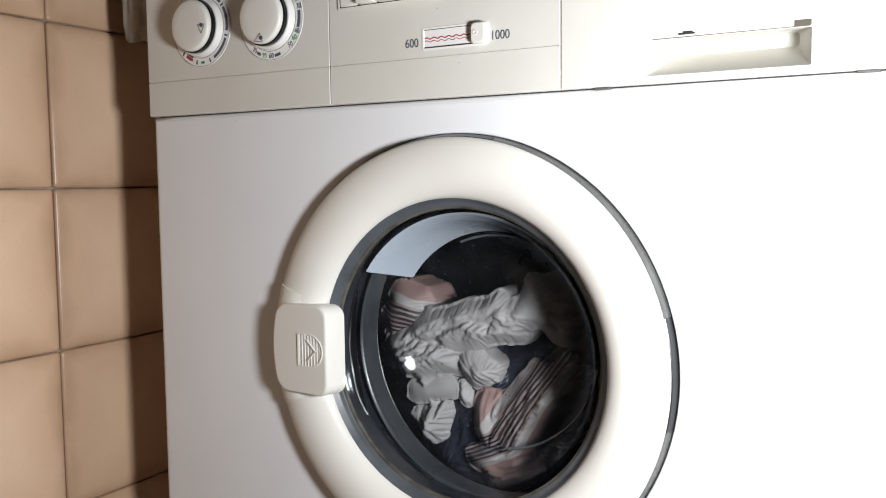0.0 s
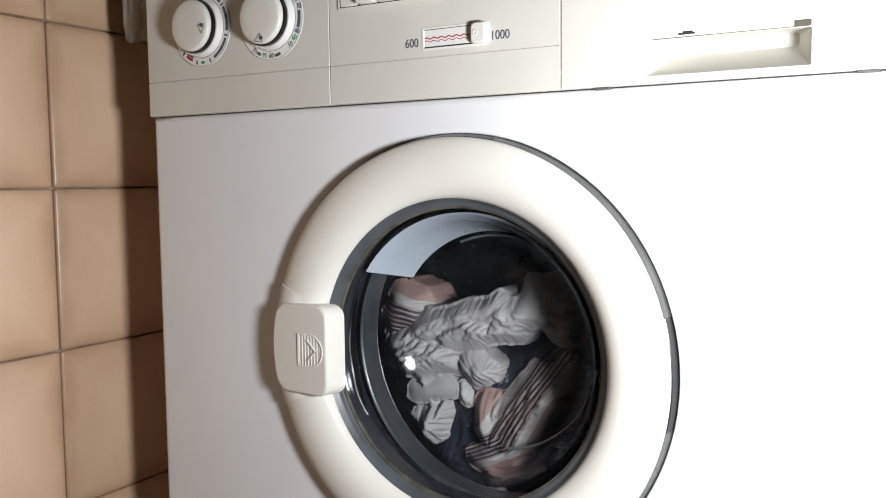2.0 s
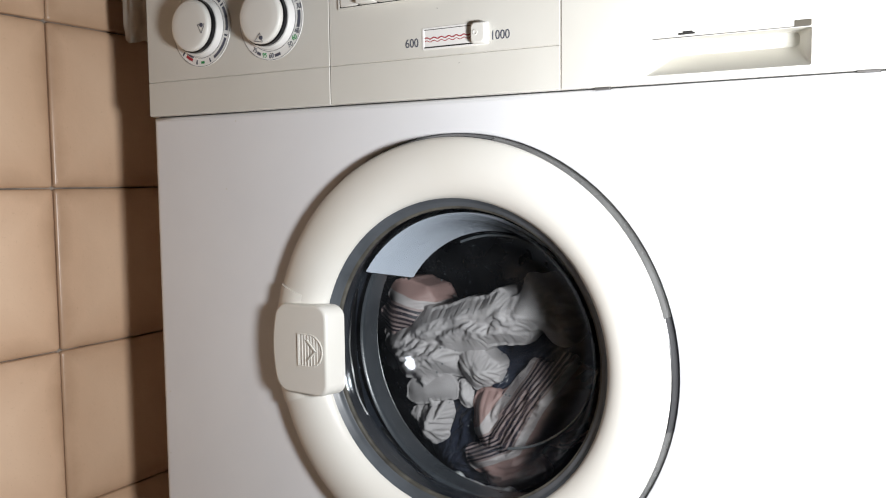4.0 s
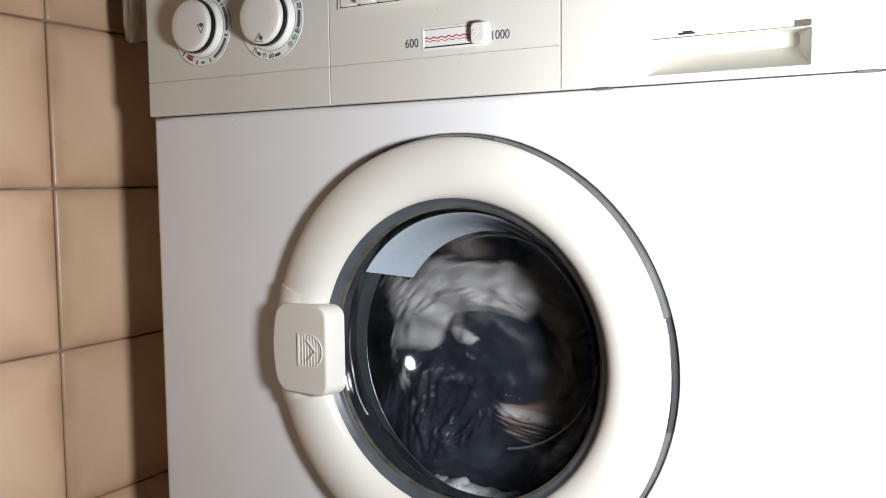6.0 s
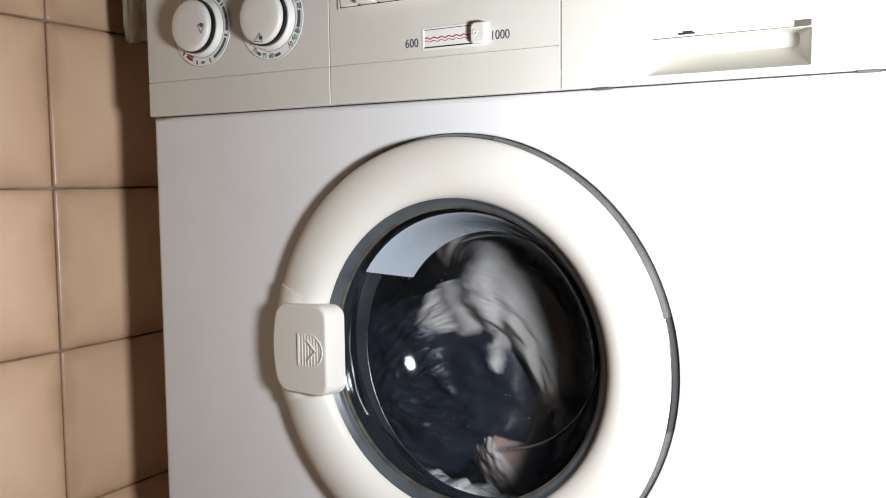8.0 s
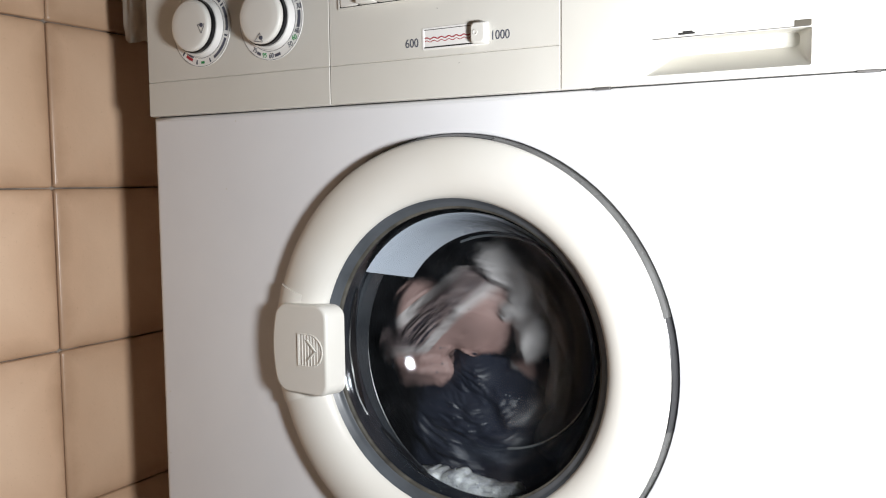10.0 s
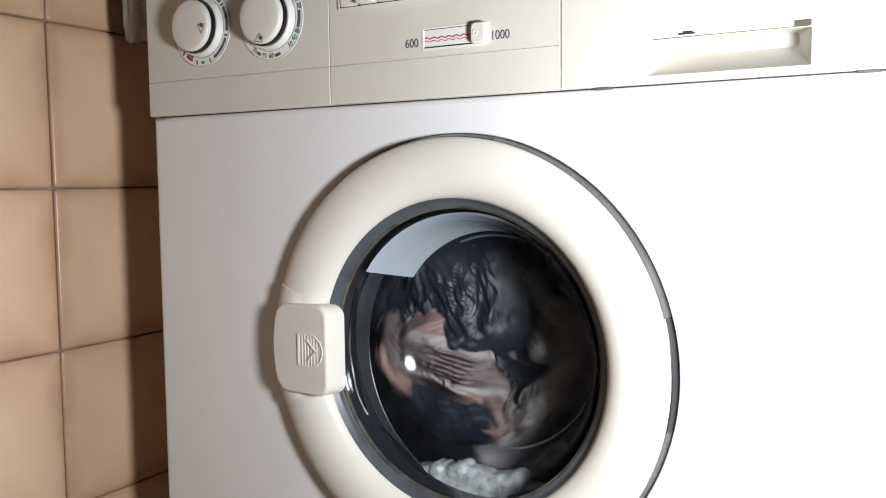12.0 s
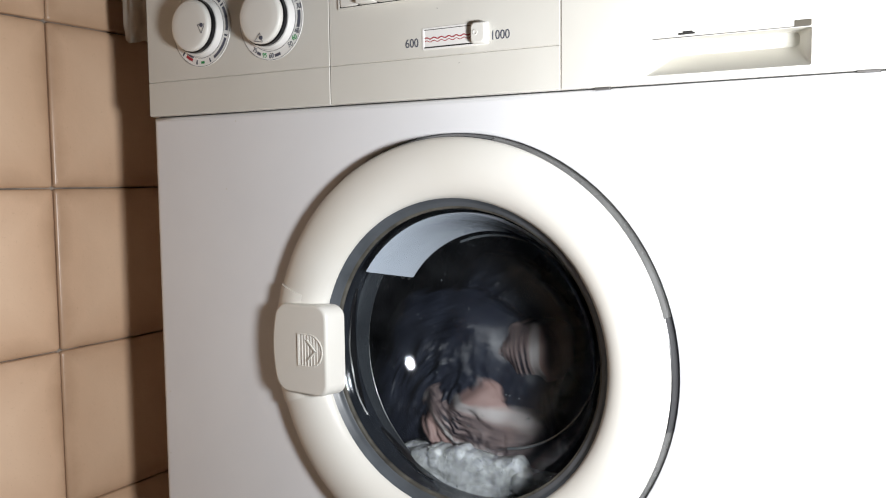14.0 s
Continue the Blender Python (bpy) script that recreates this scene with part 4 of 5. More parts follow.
# ---------------------------------------------------------------- movement
def motions():
    walk(white_garment, [(t, pose(x, y, z, 0, a, 0)) for t, x, y, z, a in (
        (0, 0.296, 0.118, 0.505, 0), (4, 0.296, 0.118, 0.505, 0), (4.1, 0.297, 0.118, 0.503, 4), (4.2, 0.299, 0.118, 0.497, 17), (4.3, 0.302, 0.118, 0.486, 36),
        (4.4, 0.301, 0.118, 0.472, 63), (4.5, 0.293, 0.118, 0.458, 95), (4.6, 0.277, 0.118, 0.449, 132), (4.7, 0.257, 0.118, 0.450, 173), (4.8, 0.240, 0.118, 0.464, 218),
        (4.9, 0.235, 0.118, 0.488, 265), (5, 0.247, 0.118, 0.512, 315), (5.1, 0.272, 0.118, 0.524, 365), (5.2, 0.299, 0.118, 0.517, 416), (5.3, 0.316, 0.118, 0.496, 467),
        (5.4, 0.308, 0.118, 0.437, 506), (5.5, 0.292, 0.118, 0.415, 544), (5.6, 0.250, 0.118, 0.409, 582), (5.7, 0.234, 0.118, 0.461, 620), (5.8, 0.234, 0.118, 0.499, 659),
        (5.9, 0.264, 0.118, 0.524, 697), (6, 0.289, 0.118, 0.530, 735), (6.1, 0.316, 0.118, 0.529, 774), (6.2, 0.312, 0.118, 0.503, 812), (6.3, 0.307, 0.118, 0.458, 850),
        (6.4, 0.273, 0.118, 0.420, 889), (6.5, 0.257, 0.118, 0.422, 927), (6.6, 0.245, 0.118, 0.448, 965), (6.7, 0.233, 0.118, 0.494, 1003), (6.8, 0.256, 0.118, 0.505, 1046),
        (6.9, 0.292, 0.118, 0.520, 1092), (7, 0.320, 0.118, 0.502, 1140), (7.1, 0.323, 0.118, 0.493, 1171), (7.2, 0.321, 0.118, 0.492, 1201), (7.3, 0.301, 0.118, 0.427, 1233),
        (7.4, 0.275, 0.118, 0.410, 1271), (7.5, 0.255, 0.118, 0.421, 1310), (7.6, 0.236, 0.118, 0.489, 1348), (7.7, 0.235, 0.118, 0.510, 1386), (7.8, 0.261, 0.118, 0.525, 1425),
        (7.9, 0.285, 0.118, 0.521, 1469), (8, 0.318, 0.118, 0.488, 1511), (8.1, 0.323, 0.118, 0.466, 1545), (8.2, 0.311, 0.118, 0.436, 1578), (8.3, 0.274, 0.118, 0.426, 1616),
        (8.4, 0.237, 0.118, 0.440, 1654), (8.5, 0.215, 0.118, 0.472, 1693), (8.6, 0.217, 0.118, 0.511, 1731), (8.7, 0.241, 0.118, 0.541, 1769), (8.8, 0.279, 0.118, 0.550, 1808),
        (8.9, 0.315, 0.119, 0.534, 1846), (9, 0.334, 0.119, 0.498, 1884), (9.1, 0.328, 0.119, 0.457, 1923), (9.2, 0.298, 0.119, 0.426, 1961), (9.3, 0.254, 0.119, 0.418, 1999),
        (9.4, 0.214, 0.119, 0.436, 2037), (9.5, 0.191, 0.119, 0.475, 2076), (9.6, 0.198, 0.119, 0.520, 2114), (9.7, 0.230, 0.120, 0.552, 2152), (9.8, 0.275, 0.120, 0.559, 2191),
        (9.9, 0.317, 0.120, 0.537, 2229), (10, 0.337, 0.120, 0.495, 2267), (10.1, 0.328, 0.120, 0.448, 2306), (10.2, 0.293, 0.120, 0.415, 2344), (10.3, 0.244, 0.120, 0.409, 2382),
        (10.4, 0.225, 0.120, 0.441, 2420), (10.5, 0.232, 0.120, 0.476, 2459), (10.6, 0.235, 0.120, 0.497, 2497), (10.7, 0.240, 0.120, 0.524, 2535), (10.8, 0.252, 0.120, 0.542, 2574),
        (10.9, 0.262, 0.120, 0.546, 2612), (11, 0.278, 0.120, 0.541, 2650), (11.1, 0.302, 0.120, 0.479, 2689), (11.2, 0.299, 0.120, 0.403, 2727), (11.3, 0.246, 0.120, 0.399, 2765),
        (11.4, 0.218, 0.120, 0.415, 2803), (11.5, 0.212, 0.120, 0.483, 2842), (11.6, 0.235, 0.120, 0.528, 2880), (11.7, 0.248, 0.120, 0.536, 2918), (11.8, 0.265, 0.120, 0.544, 2957),
        (11.9, 0.285, 0.120, 0.526, 2995), (12, 0.327, 0.135, 0.485, 3033), (12.1, 0.312, 0.150, 0.459, 3071), (12.2, 0.293, 0.165, 0.411, 3110), (12.3, 0.244, 0.178, 0.411, 3148),
        (12.4, 0.200, 0.178, 0.446, 3186), (12.5, 0.204, 0.178, 0.525, 3225), (12.6, 0.228, 0.178, 0.547, 3263), (12.7, 0.254, 0.178, 0.555, 3301), (12.8, 0.286, 0.178, 0.550, 3340),
        (12.9, 0.316, 0.178, 0.523, 3378), (13, 0.332, 0.178, 0.480, 3416), (13.1, 0.329, 0.178, 0.442, 3454), (13.2, 0.304, 0.178, 0.406, 3493), (13.3, 0.279, 0.178, 0.416, 3531),
        (13.4, 0.254, 0.178, 0.425, 3569), (13.5, 0.245, 0.178, 0.497, 3608), (13.6, 0.236, 0.178, 0.568, 3646), (13.7, 0.248, 0.178, 0.559, 3684), (13.8, 0.261, 0.178, 0.550, 3723),
        (13.9, 0.293, 0.178, 0.512, 3761), (14, 0.325, 0.178, 0.473, 3799))])
    walk(striped_garment, [(t, pose(x, y, z, 0, a, 0)) for t, x, y, z, a in (
        (0, 0.323, 0.115, 0.440, 0), (4, 0.323, 0.115, 0.440, 0), (4.1, 0.320, 0.115, 0.436, 3), (4.2, 0.310, 0.116, 0.426, 12), (4.3, 0.290, 0.116, 0.415, 26),
        (4.4, 0.260, 0.116, 0.411, 45), (4.5, 0.226, 0.117, 0.422, 68), (4.6, 0.198, 0.117, 0.455, 95), (4.7, 0.194, 0.117, 0.501, 125), (4.8, 0.222, 0.118, 0.543, 157),
        (4.9, 0.273, 0.118, 0.558, 191), (5, 0.321, 0.118, 0.533, 227), (5.1, 0.338, 0.119, 0.481, 264), (5.2, 0.314, 0.119, 0.433, 300), (5.3, 0.264, 0.119, 0.419, 337),
        (5.4, 0.277, 0.119, 0.420, 375), (5.5, 0.217, 0.119, 0.439, 414), (5.6, 0.227, 0.119, 0.457, 452), (5.7, 0.273, 0.119, 0.459, 490), (5.8, 0.323, 0.119, 0.489, 529),
        (5.9, 0.353, 0.119, 0.451, 567), (6, 0.339, 0.119, 0.450, 605), (6.1, 0.301, 0.119, 0.433, 643), (6.2, 0.305, 0.119, 0.417, 682), (6.3, 0.262, 0.119, 0.412, 720),
        (6.4, 0.216, 0.119, 0.464, 758), (6.5, 0.217, 0.119, 0.531, 797), (6.6, 0.287, 0.119, 0.528, 835), (6.7, 0.344, 0.119, 0.500, 873), (6.8, 0.356, 0.119, 0.469, 911),
        (6.9, 0.355, 0.119, 0.438, 950), (7, 0.305, 0.119, 0.407, 988), (7.1, 0.271, 0.119, 0.394, 1026), (7.2, 0.265, 0.119, 0.410, 1065), (7.3, 0.215, 0.119, 0.409, 1103),
        (7.4, 0.210, 0.119, 0.521, 1141), (7.5, 0.254, 0.119, 0.541, 1180), (7.6, 0.331, 0.119, 0.522, 1218), (7.7, 0.355, 0.119, 0.521, 1256), (7.8, 0.358, 0.119, 0.449, 1294),
        (7.9, 0.344, 0.119, 0.431, 1333), (8, 0.312, 0.119, 0.393, 1371), (8.1, 0.282, 0.119, 0.402, 1409), (8.2, 0.225, 0.119, 0.440, 1448), (8.3, 0.206, 0.119, 0.486, 1486),
        (8.4, 0.226, 0.119, 0.530, 1524), (8.5, 0.269, 0.119, 0.545, 1563), (8.6, 0.309, 0.118, 0.525, 1601), (8.7, 0.323, 0.118, 0.483, 1639), (8.8, 0.302, 0.117, 0.446, 1677),
        (8.9, 0.262, 0.117, 0.434, 1716), (9, 0.226, 0.117, 0.453, 1754), (9.1, 0.215, 0.116, 0.491, 1796), (9.2, 0.234, 0.116, 0.523, 1838), (9.3, 0.269, 0.116, 0.532, 1880),
        (9.4, 0.298, 0.115, 0.513, 1923), (9.5, 0.304, 0.115, 0.480, 1965), (9.6, 0.287, 0.115, 0.451, 2007), (9.7, 0.254, 0.114, 0.445, 2049), (9.8, 0.227, 0.114, 0.463, 2091),
        (9.9, 0.222, 0.113, 0.494, 2133), (10, 0.240, 0.113, 0.520, 2175), (10.1, 0.271, 0.113, 0.525, 2218), (10.2, 0.296, 0.113, 0.506, 2260), (10.3, 0.299, 0.113, 0.476, 2302),
        (10.4, 0.329, 0.113, 0.454, 2340), (10.5, 0.307, 0.113, 0.427, 2378), (10.6, 0.260, 0.113, 0.414, 2417), (10.7, 0.233, 0.113, 0.437, 2455), (10.8, 0.218, 0.113, 0.455, 2493),
        (10.9, 0.219, 0.113, 0.473, 2531), (11, 0.223, 0.113, 0.507, 2569), (11.1, 0.234, 0.113, 0.515, 2608), (11.2, 0.259, 0.113, 0.497, 2646), (11.3, 0.286, 0.113, 0.477, 2684),
        (11.4, 0.296, 0.113, 0.466, 2722), (11.5, 0.299, 0.113, 0.447, 2760), (11.6, 0.295, 0.113, 0.440, 2799), (11.7, 0.264, 0.113, 0.433, 2837), (11.8, 0.238, 0.113, 0.456, 2875),
        (11.9, 0.226, 0.113, 0.468, 2913), (12, 0.229, 0.113, 0.482, 2951), (12.1, 0.228, 0.113, 0.497, 2990), (12.2, 0.231, 0.113, 0.504, 3028), (12.3, 0.256, 0.113, 0.499, 3066),
        (12.4, 0.274, 0.113, 0.481, 3104), (12.5, 0.287, 0.113, 0.480, 3142), (12.6, 0.289, 0.113, 0.467, 3171), (12.7, 0.292, 0.113, 0.461, 3200), (12.8, 0.281, 0.113, 0.460, 3229),
        (12.9, 0.272, 0.113, 0.456, 3257), (13, 0.260, 0.113, 0.448, 3286), (13.1, 0.248, 0.113, 0.460, 3324), (13.2, 0.236, 0.113, 0.452, 3363), (13.3, 0.247, 0.113, 0.455, 3401),
        (13.4, 0.257, 0.113, 0.459, 3439), (13.5, 0.255, 0.113, 0.465, 3477), (13.6, 0.253, 0.113, 0.471, 3516), (13.7, 0.265, 0.113, 0.473, 3554), (13.8, 0.278, 0.113, 0.474, 3592),
        (13.9, 0.279, 0.113, 0.448, 3631), (14, 0.280, 0.113, 0.422, 3669))])
    walk(navy_garment, [(t, pose(x, y, z, 0, a, 0)) for t, x, y, z, a in (
        (0, 0.270, 0.140, 0.440, 0), (4, 0.270, 0.140, 0.440, 0), (4.1, 0.266, 0.138, 0.438, 4), (4.2, 0.255, 0.136, 0.438, 15), (4.3, 0.238, 0.135, 0.442, 33),
        (4.4, 0.219, 0.133, 0.459, 57), (4.5, 0.210, 0.131, 0.488, 87), (4.6, 0.222, 0.129, 0.521, 121), (4.7, 0.258, 0.127, 0.540, 159), (4.8, 0.300, 0.125, 0.526, 200),
        (4.9, 0.318, 0.123, 0.481, 244), (5, 0.292, 0.122, 0.437, 289), (5.1, 0.239, 0.120, 0.432, 335), (5.2, 0.204, 0.118, 0.474, 382), (5.3, 0.217, 0.118, 0.527, 429),
        (5.4, 0.273, 0.118, 0.518, 467), (5.5, 0.305, 0.118, 0.507, 506), (5.6, 0.279, 0.118, 0.479, 544), (5.7, 0.292, 0.118, 0.447, 582), (5.8, 0.247, 0.118, 0.408, 620),
        (5.9, 0.215, 0.118, 0.442, 659), (6, 0.233, 0.118, 0.444, 697), (6.1, 0.217, 0.118, 0.474, 735), (6.2, 0.209, 0.118, 0.493, 774), (6.3, 0.228, 0.118, 0.508, 812),
        (6.4, 0.255, 0.118, 0.503, 850), (6.5, 0.277, 0.118, 0.472, 889), (6.6, 0.273, 0.118, 0.445, 927), (6.7, 0.246, 0.118, 0.428, 965), (6.8, 0.232, 0.118, 0.433, 1003),
        (6.9, 0.216, 0.118, 0.445, 1042), (7, 0.212, 0.118, 0.465, 1080), (7.1, 0.207, 0.118, 0.485, 1118), (7.2, 0.219, 0.118, 0.493, 1157), (7.3, 0.225, 0.118, 0.505, 1195),
        (7.4, 0.258, 0.118, 0.490, 1233), (7.5, 0.276, 0.118, 0.459, 1271), (7.6, 0.286, 0.118, 0.440, 1310), (7.7, 0.262, 0.118, 0.452, 1348), (7.8, 0.243, 0.118, 0.428, 1386),
        (7.9, 0.246, 0.118, 0.462, 1425), (8, 0.202, 0.118, 0.473, 1463), (8.1, 0.209, 0.118, 0.493, 1501), (8.2, 0.204, 0.118, 0.492, 1540), (8.3, 0.218, 0.118, 0.524, 1578),
        (8.4, 0.247, 0.118, 0.542, 1616), (8.5, 0.281, 0.119, 0.541, 1654), (8.6, 0.309, 0.119, 0.520, 1693), (8.7, 0.321, 0.120, 0.487, 1731), (8.8, 0.311, 0.121, 0.454, 1769),
        (8.9, 0.284, 0.122, 0.431, 1808), (9, 0.249, 0.122, 0.428, 1846), (9.1, 0.218, 0.123, 0.446, 1884), (9.2, 0.203, 0.124, 0.477, 1923), (9.3, 0.208, 0.125, 0.513, 1961),
        (9.4, 0.232, 0.126, 0.539, 1999), (9.5, 0.267, 0.126, 0.546, 2037), (9.6, 0.301, 0.127, 0.533, 2076), (9.7, 0.320, 0.128, 0.502, 2114), (9.8, 0.319, 0.129, 0.466, 2152),
        (9.9, 0.298, 0.129, 0.437, 2191), (10, 0.264, 0.130, 0.425, 2229), (10.1, 0.229, 0.130, 0.434, 2267), (10.2, 0.205, 0.130, 0.462, 2306), (10.3, 0.201, 0.130, 0.499, 2344),
        (10.4, 0.279, 0.130, 0.525, 2382), (10.5, 0.306, 0.130, 0.488, 2420), (10.6, 0.288, 0.130, 0.467, 2459), (10.7, 0.283, 0.130, 0.453, 2497), (10.8, 0.271, 0.130, 0.465, 2535),
        (10.9, 0.262, 0.130, 0.454, 2574), (11, 0.258, 0.130, 0.436, 2612), (11.1, 0.230, 0.130, 0.433, 2650), (11.2, 0.192, 0.130, 0.435, 2689), (11.3, 0.248, 0.130, 0.529, 2727),
        (11.4, 0.259, 0.130, 0.523, 2765), (11.5, 0.305, 0.130, 0.533, 2803), (11.6, 0.279, 0.130, 0.499, 2842), (11.7, 0.277, 0.130, 0.465, 2880), (11.8, 0.287, 0.130, 0.453, 2918),
        (11.9, 0.278, 0.130, 0.492, 2957), (12, 0.242, 0.130, 0.542, 2995), (12.1, 0.271, 0.130, 0.537, 3033), (12.2, 0.288, 0.130, 0.512, 3071), (12.3, 0.290, 0.130, 0.480, 3110),
        (12.4, 0.300, 0.130, 0.468, 3148), (12.5, 0.255, 0.130, 0.436, 3186), (12.6, 0.251, 0.130, 0.503, 3225), (12.7, 0.199, 0.130, 0.485, 3263), (12.8, 0.203, 0.130, 0.499, 3301),
        (12.9, 0.241, 0.130, 0.522, 3340), (13, 0.251, 0.130, 0.530, 3378), (13.1, 0.269, 0.130, 0.524, 3416), (13.2, 0.279, 0.130, 0.492, 3454), (13.3, 0.274, 0.130, 0.472, 3493),
        (13.4, 0.270, 0.130, 0.451, 3531), (13.5, 0.271, 0.130, 0.458, 3569), (13.6, 0.273, 0.130, 0.465, 3608), (13.7, 0.241, 0.130, 0.468, 3646), (13.8, 0.209, 0.130, 0.472, 3684),
        (13.9, 0.232, 0.130, 0.474, 3723), (14, 0.255, 0.130, 0.476, 3761))])
    walk(pale_garment, [(t, pose(x, y, z, 0, a, 0)) for t, x, y, z, a in (
        (0, 0.209, 0.135, 0.541, 0), (4, 0.209, 0.135, 0.541, 0), (4.1, 0.211, 0.138, 0.542, 3), (4.2, 0.214, 0.140, 0.545, 12), (4.3, 0.222, 0.143, 0.549, 26),
        (4.4, 0.235, 0.145, 0.553, 45), (4.5, 0.255, 0.148, 0.552, 68), (4.6, 0.277, 0.150, 0.539, 95), (4.7, 0.290, 0.153, 0.514, 125), (4.8, 0.285, 0.155, 0.484, 157),
        (4.9, 0.259, 0.158, 0.467, 191), (5, 0.227, 0.160, 0.478, 227), (5.1, 0.214, 0.163, 0.516, 264), (5.2, 0.238, 0.165, 0.557, 300), (5.3, 0.290, 0.165, 0.574, 337),
        (5.4, 0.277, 0.165, 0.572, 375), (5.5, 0.336, 0.165, 0.554, 414), (5.6, 0.326, 0.165, 0.535, 452), (5.7, 0.280, 0.165, 0.534, 490), (5.8, 0.230, 0.165, 0.504, 529),
        (5.9, 0.201, 0.165, 0.541, 567), (6, 0.215, 0.165, 0.543, 605), (6.1, 0.253, 0.165, 0.559, 643), (6.2, 0.249, 0.165, 0.575, 682), (6.3, 0.292, 0.165, 0.581, 720),
        (6.4, 0.338, 0.165, 0.528, 758), (6.5, 0.337, 0.165, 0.461, 797), (6.6, 0.266, 0.165, 0.464, 835), (6.7, 0.209, 0.165, 0.492, 873), (6.8, 0.197, 0.165, 0.523, 911),
        (6.9, 0.199, 0.165, 0.554, 950), (7, 0.249, 0.165, 0.585, 988), (7.1, 0.283, 0.165, 0.598, 1026), (7.2, 0.288, 0.165, 0.582, 1065), (7.3, 0.339, 0.165, 0.583, 1103),
        (7.4, 0.343, 0.165, 0.471, 1141), (7.5, 0.300, 0.165, 0.451, 1180), (7.6, 0.223, 0.165, 0.470, 1218), (7.7, 0.199, 0.165, 0.472, 1256), (7.8, 0.195, 0.165, 0.544, 1294),
        (7.9, 0.209, 0.165, 0.562, 1333), (8, 0.242, 0.165, 0.599, 1371), (8.1, 0.271, 0.165, 0.590, 1409), (8.2, 0.329, 0.165, 0.553, 1448), (8.3, 0.347, 0.165, 0.507, 1486),
        (8.4, 0.328, 0.165, 0.463, 1524), (8.5, 0.284, 0.165, 0.447, 1563), (8.6, 0.244, 0.165, 0.467, 1601), (8.7, 0.231, 0.165, 0.509, 1639), (8.8, 0.252, 0.165, 0.547, 1677),
        (8.9, 0.292, 0.165, 0.559, 1716), (9, 0.328, 0.165, 0.539, 1754), (9.1, 0.338, 0.165, 0.501, 1796), (9.2, 0.320, 0.165, 0.469, 1838), (9.3, 0.285, 0.165, 0.460, 1880),
        (9.4, 0.255, 0.165, 0.479, 1923), (9.5, 0.249, 0.165, 0.513, 1965), (9.6, 0.267, 0.165, 0.541, 2007), (9.7, 0.299, 0.165, 0.548, 2049), (9.8, 0.326, 0.165, 0.529, 2091),
        (9.9, 0.332, 0.165, 0.498, 2133), (10, 0.313, 0.165, 0.472, 2175), (10.1, 0.283, 0.165, 0.467, 2218), (10.2, 0.258, 0.165, 0.486, 2260), (10.3, 0.254, 0.165, 0.516, 2302),
        (10.4, 0.224, 0.165, 0.538, 2340), (10.5, 0.246, 0.165, 0.565, 2378), (10.6, 0.294, 0.165, 0.578, 2417), (10.7, 0.321, 0.165, 0.555, 2455), (10.8, 0.336, 0.165, 0.537, 2493),
        (10.9, 0.334, 0.165, 0.519, 2531), (11, 0.331, 0.165, 0.485, 2569), (11.1, 0.320, 0.165, 0.478, 2608), (11.2, 0.294, 0.165, 0.495, 2646), (11.3, 0.267, 0.165, 0.515, 2684),
        (11.4, 0.257, 0.165, 0.527, 2722), (11.5, 0.255, 0.165, 0.546, 2760), (11.6, 0.259, 0.165, 0.553, 2799), (11.7, 0.289, 0.165, 0.559, 2837), (11.8, 0.316, 0.165, 0.536, 2875),
        (11.9, 0.328, 0.165, 0.524, 2913), (12, 0.325, 0.165, 0.510, 2951), (12.1, 0.326, 0.165, 0.495, 2990), (12.2, 0.323, 0.165, 0.488, 3028), (12.3, 0.297, 0.165, 0.493, 3066),
        (12.4, 0.280, 0.165, 0.511, 3104), (12.5, 0.267, 0.165, 0.512, 3142), (12.6, 0.264, 0.165, 0.525, 3171), (12.7, 0.262, 0.165, 0.531, 3200), (12.8, 0.273, 0.165, 0.532, 3229),
        (12.9, 0.282, 0.165, 0.536, 3257), (13, 0.294, 0.165, 0.544, 3286), (13.1, 0.305, 0.165, 0.532, 3324), (13.2, 0.318, 0.165, 0.540, 3363), (13.3, 0.307, 0.165, 0.537, 3401),
        (13.4, 0.296, 0.165, 0.534, 3439), (13.5, 0.299, 0.165, 0.527, 3477), (13.6, 0.301, 0.165, 0.521, 3516), (13.7, 0.288, 0.165, 0.520, 3554), (13.8, 0.305, 0.158, 0.510, 3592),
        (13.9, 0.318, 0.150, 0.504, 3631), (14, 0.326, 0.145, 0.496, 3669))])
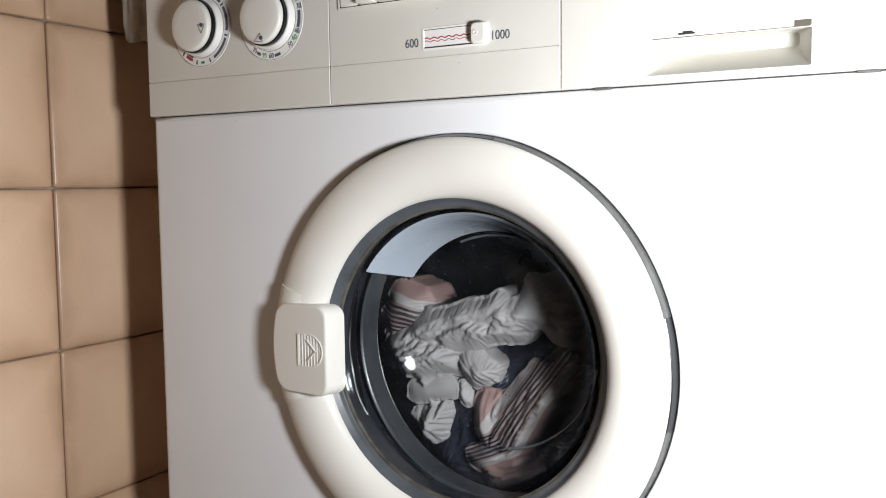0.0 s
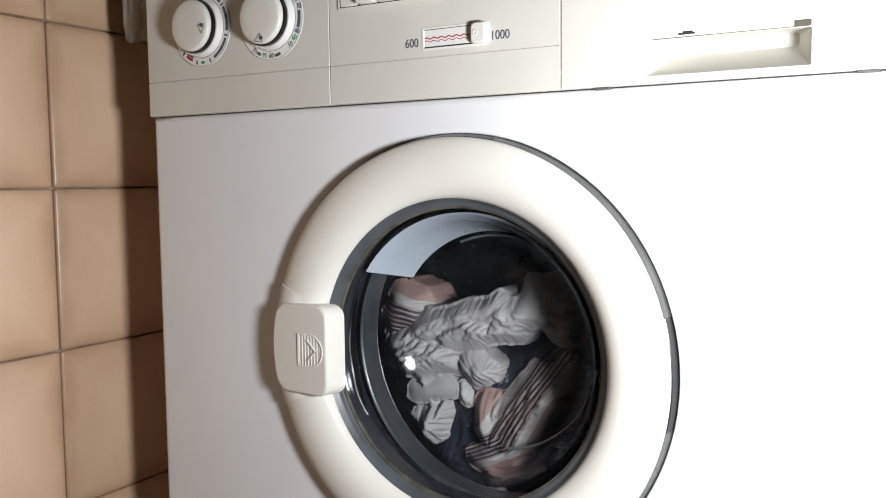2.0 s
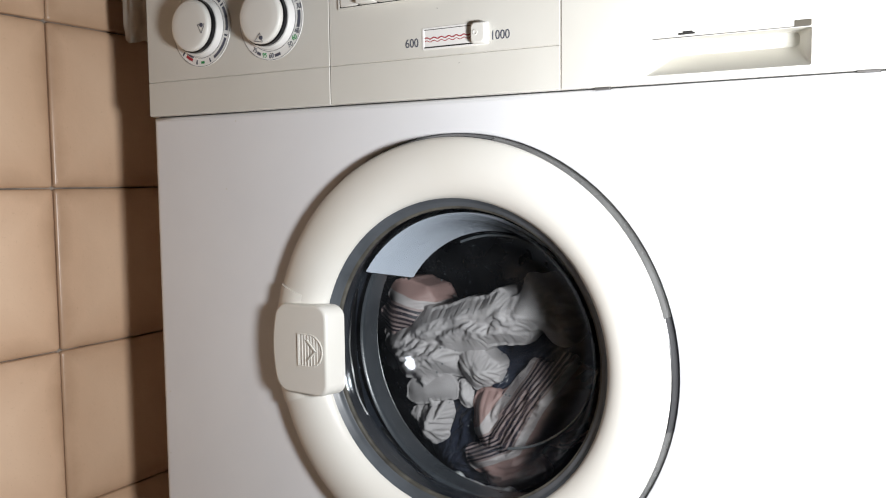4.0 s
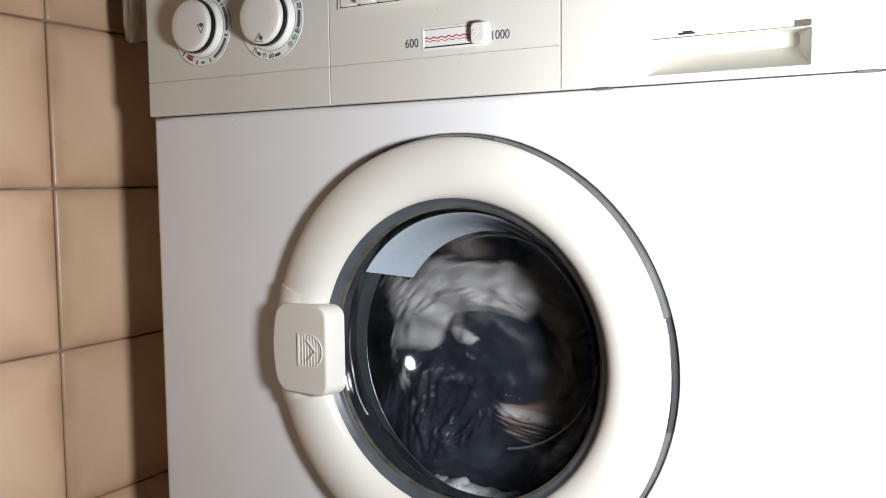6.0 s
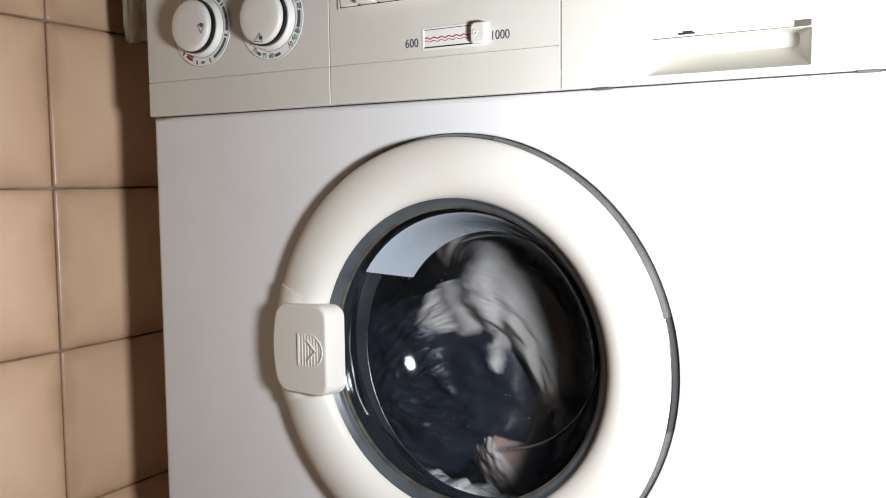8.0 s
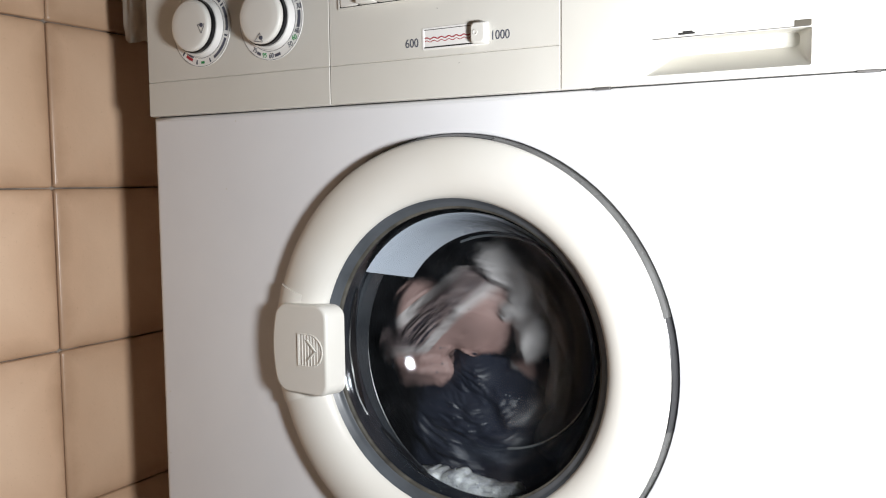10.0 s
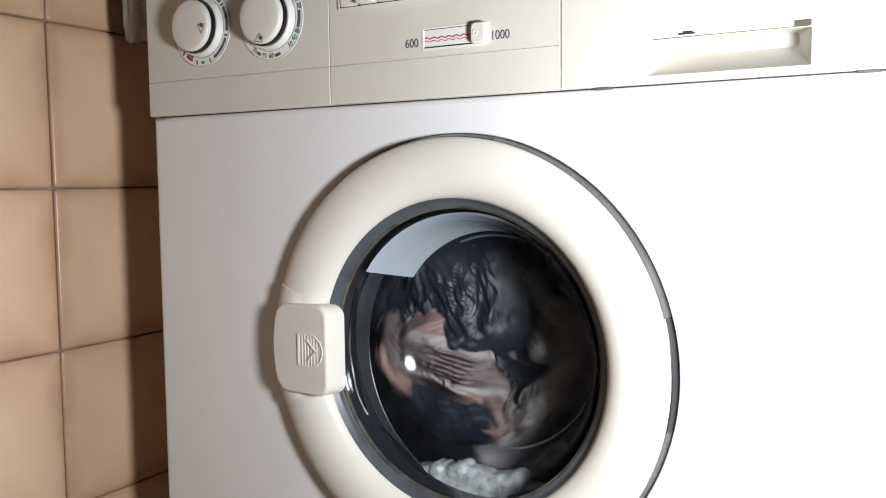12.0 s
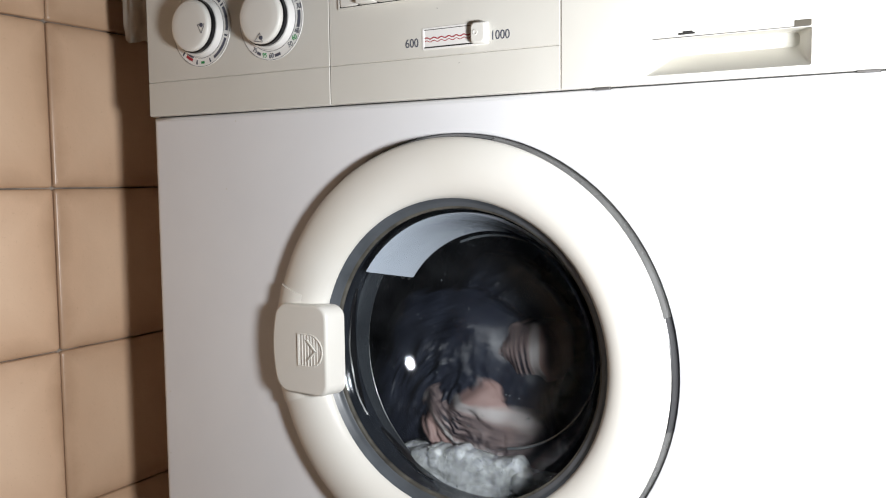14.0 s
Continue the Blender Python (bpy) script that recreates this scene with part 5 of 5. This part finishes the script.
    walk(deep_garment, [(0, pose(0.285, 0.200, 0.425)), (4.0, pose(0.285, 0.200, 0.425)), (4.5, pose(0.272, 0.185, 0.450, 0, 40))] + [
        (4.7 + 0.2 * i, pose(0.268 + 0.016 * math.sin(radians(90 + 76.6 * i)), 0.172, 0.482 + 0.016 * math.cos(radians(90 + 76.6 * i)), 0, 90 + 76.6 * i)) for i in range(46)] + [(14.0, pose(0.270, 0.172, 0.490, 0, 90 + 76.6 * 46.5))])
    walk(foam, [(t, pose(0.275 + dx, 0.066, 0.400 + dz, 0, a)) for t, dx, dz, a in (
        (0, -0.016, -0.012, 0), (1.5, -0.014, -0.009, 0), (3.2, -0.010, -0.002, -2), (4.2, -0.004, -0.006, 0), (5.3, 0.002, -0.010, 2), (6.5, -0.002, -0.008, -3), (7.4, 0.001, -0.008, 2),
        (8.2, 0, -0.010, 0), (9.4, 0.001, -0.004, -2), (10.5, 0.004, 0.004, 0), (11.0, 0.008, 0.007, -4), (12.0, 0.006, 0.009, -6), (13.0, 0.004, 0.010, -4), (13.6, 0.002, 0.013, -3), (14.0, 0.004, 0.022, -3))])
    walk(suds, [(t, pose(0.258 + dx, 0.086, 0.390 + dz, 0, a)) for t, dx, dz, a in (
        (0, 0, -0.014, 0), (3.2, 0.004, -0.008, 0), (4.2, 0, -0.008, 0), (5.3, 0.002, -0.010, 2), (6.5, -0.002, -0.010, -3), (7.4, 0.001, -0.004, 2), (8.2, 0, -0.006, 0), (9.4, 0.001, -0.004, -2),
        (10.5, 0, 0.000, 0), (12.0, 0, 0.002, -2), (13.0, -0.001, 0.004, 1), (13.5, 0, 0.006, 0), (14.0, -0.008, 0.018, 4))])
    dx, dz = CX - 0.010, CZ - 0.009
    walk(drum, [(0, pose(CX, 0, CZ)), (4.0, pose(CX, 0, CZ)), (4.5, pose(dx, 0, dz, 0, 40))] + [(4.7 + 0.2 * i, pose(dx, 0, dz, 0, 90 + 76.6 * i)) for i in range(46)] + [(14.0, pose(dx, 0, dz, 0, 90 + 76.6 * 46.5))])
    # the hanging tub sways with the load
    sway = [(0, pose(0.008, 0, 0)), (4.0, pose(0.008, 0, 0))] + [(4.6 + 0.235 * i, pose(-0.002 + 0.0015 * math.cos(i * 1.571), 0, -0.010 + 0.0015 * math.sin(i * 1.571))) for i in range(40)] + [(14.0, pose(-0.001, 0, -0.010))]
    walk(gasket_sleeve, sway)
    walk(drum_lip, sway)


motions()
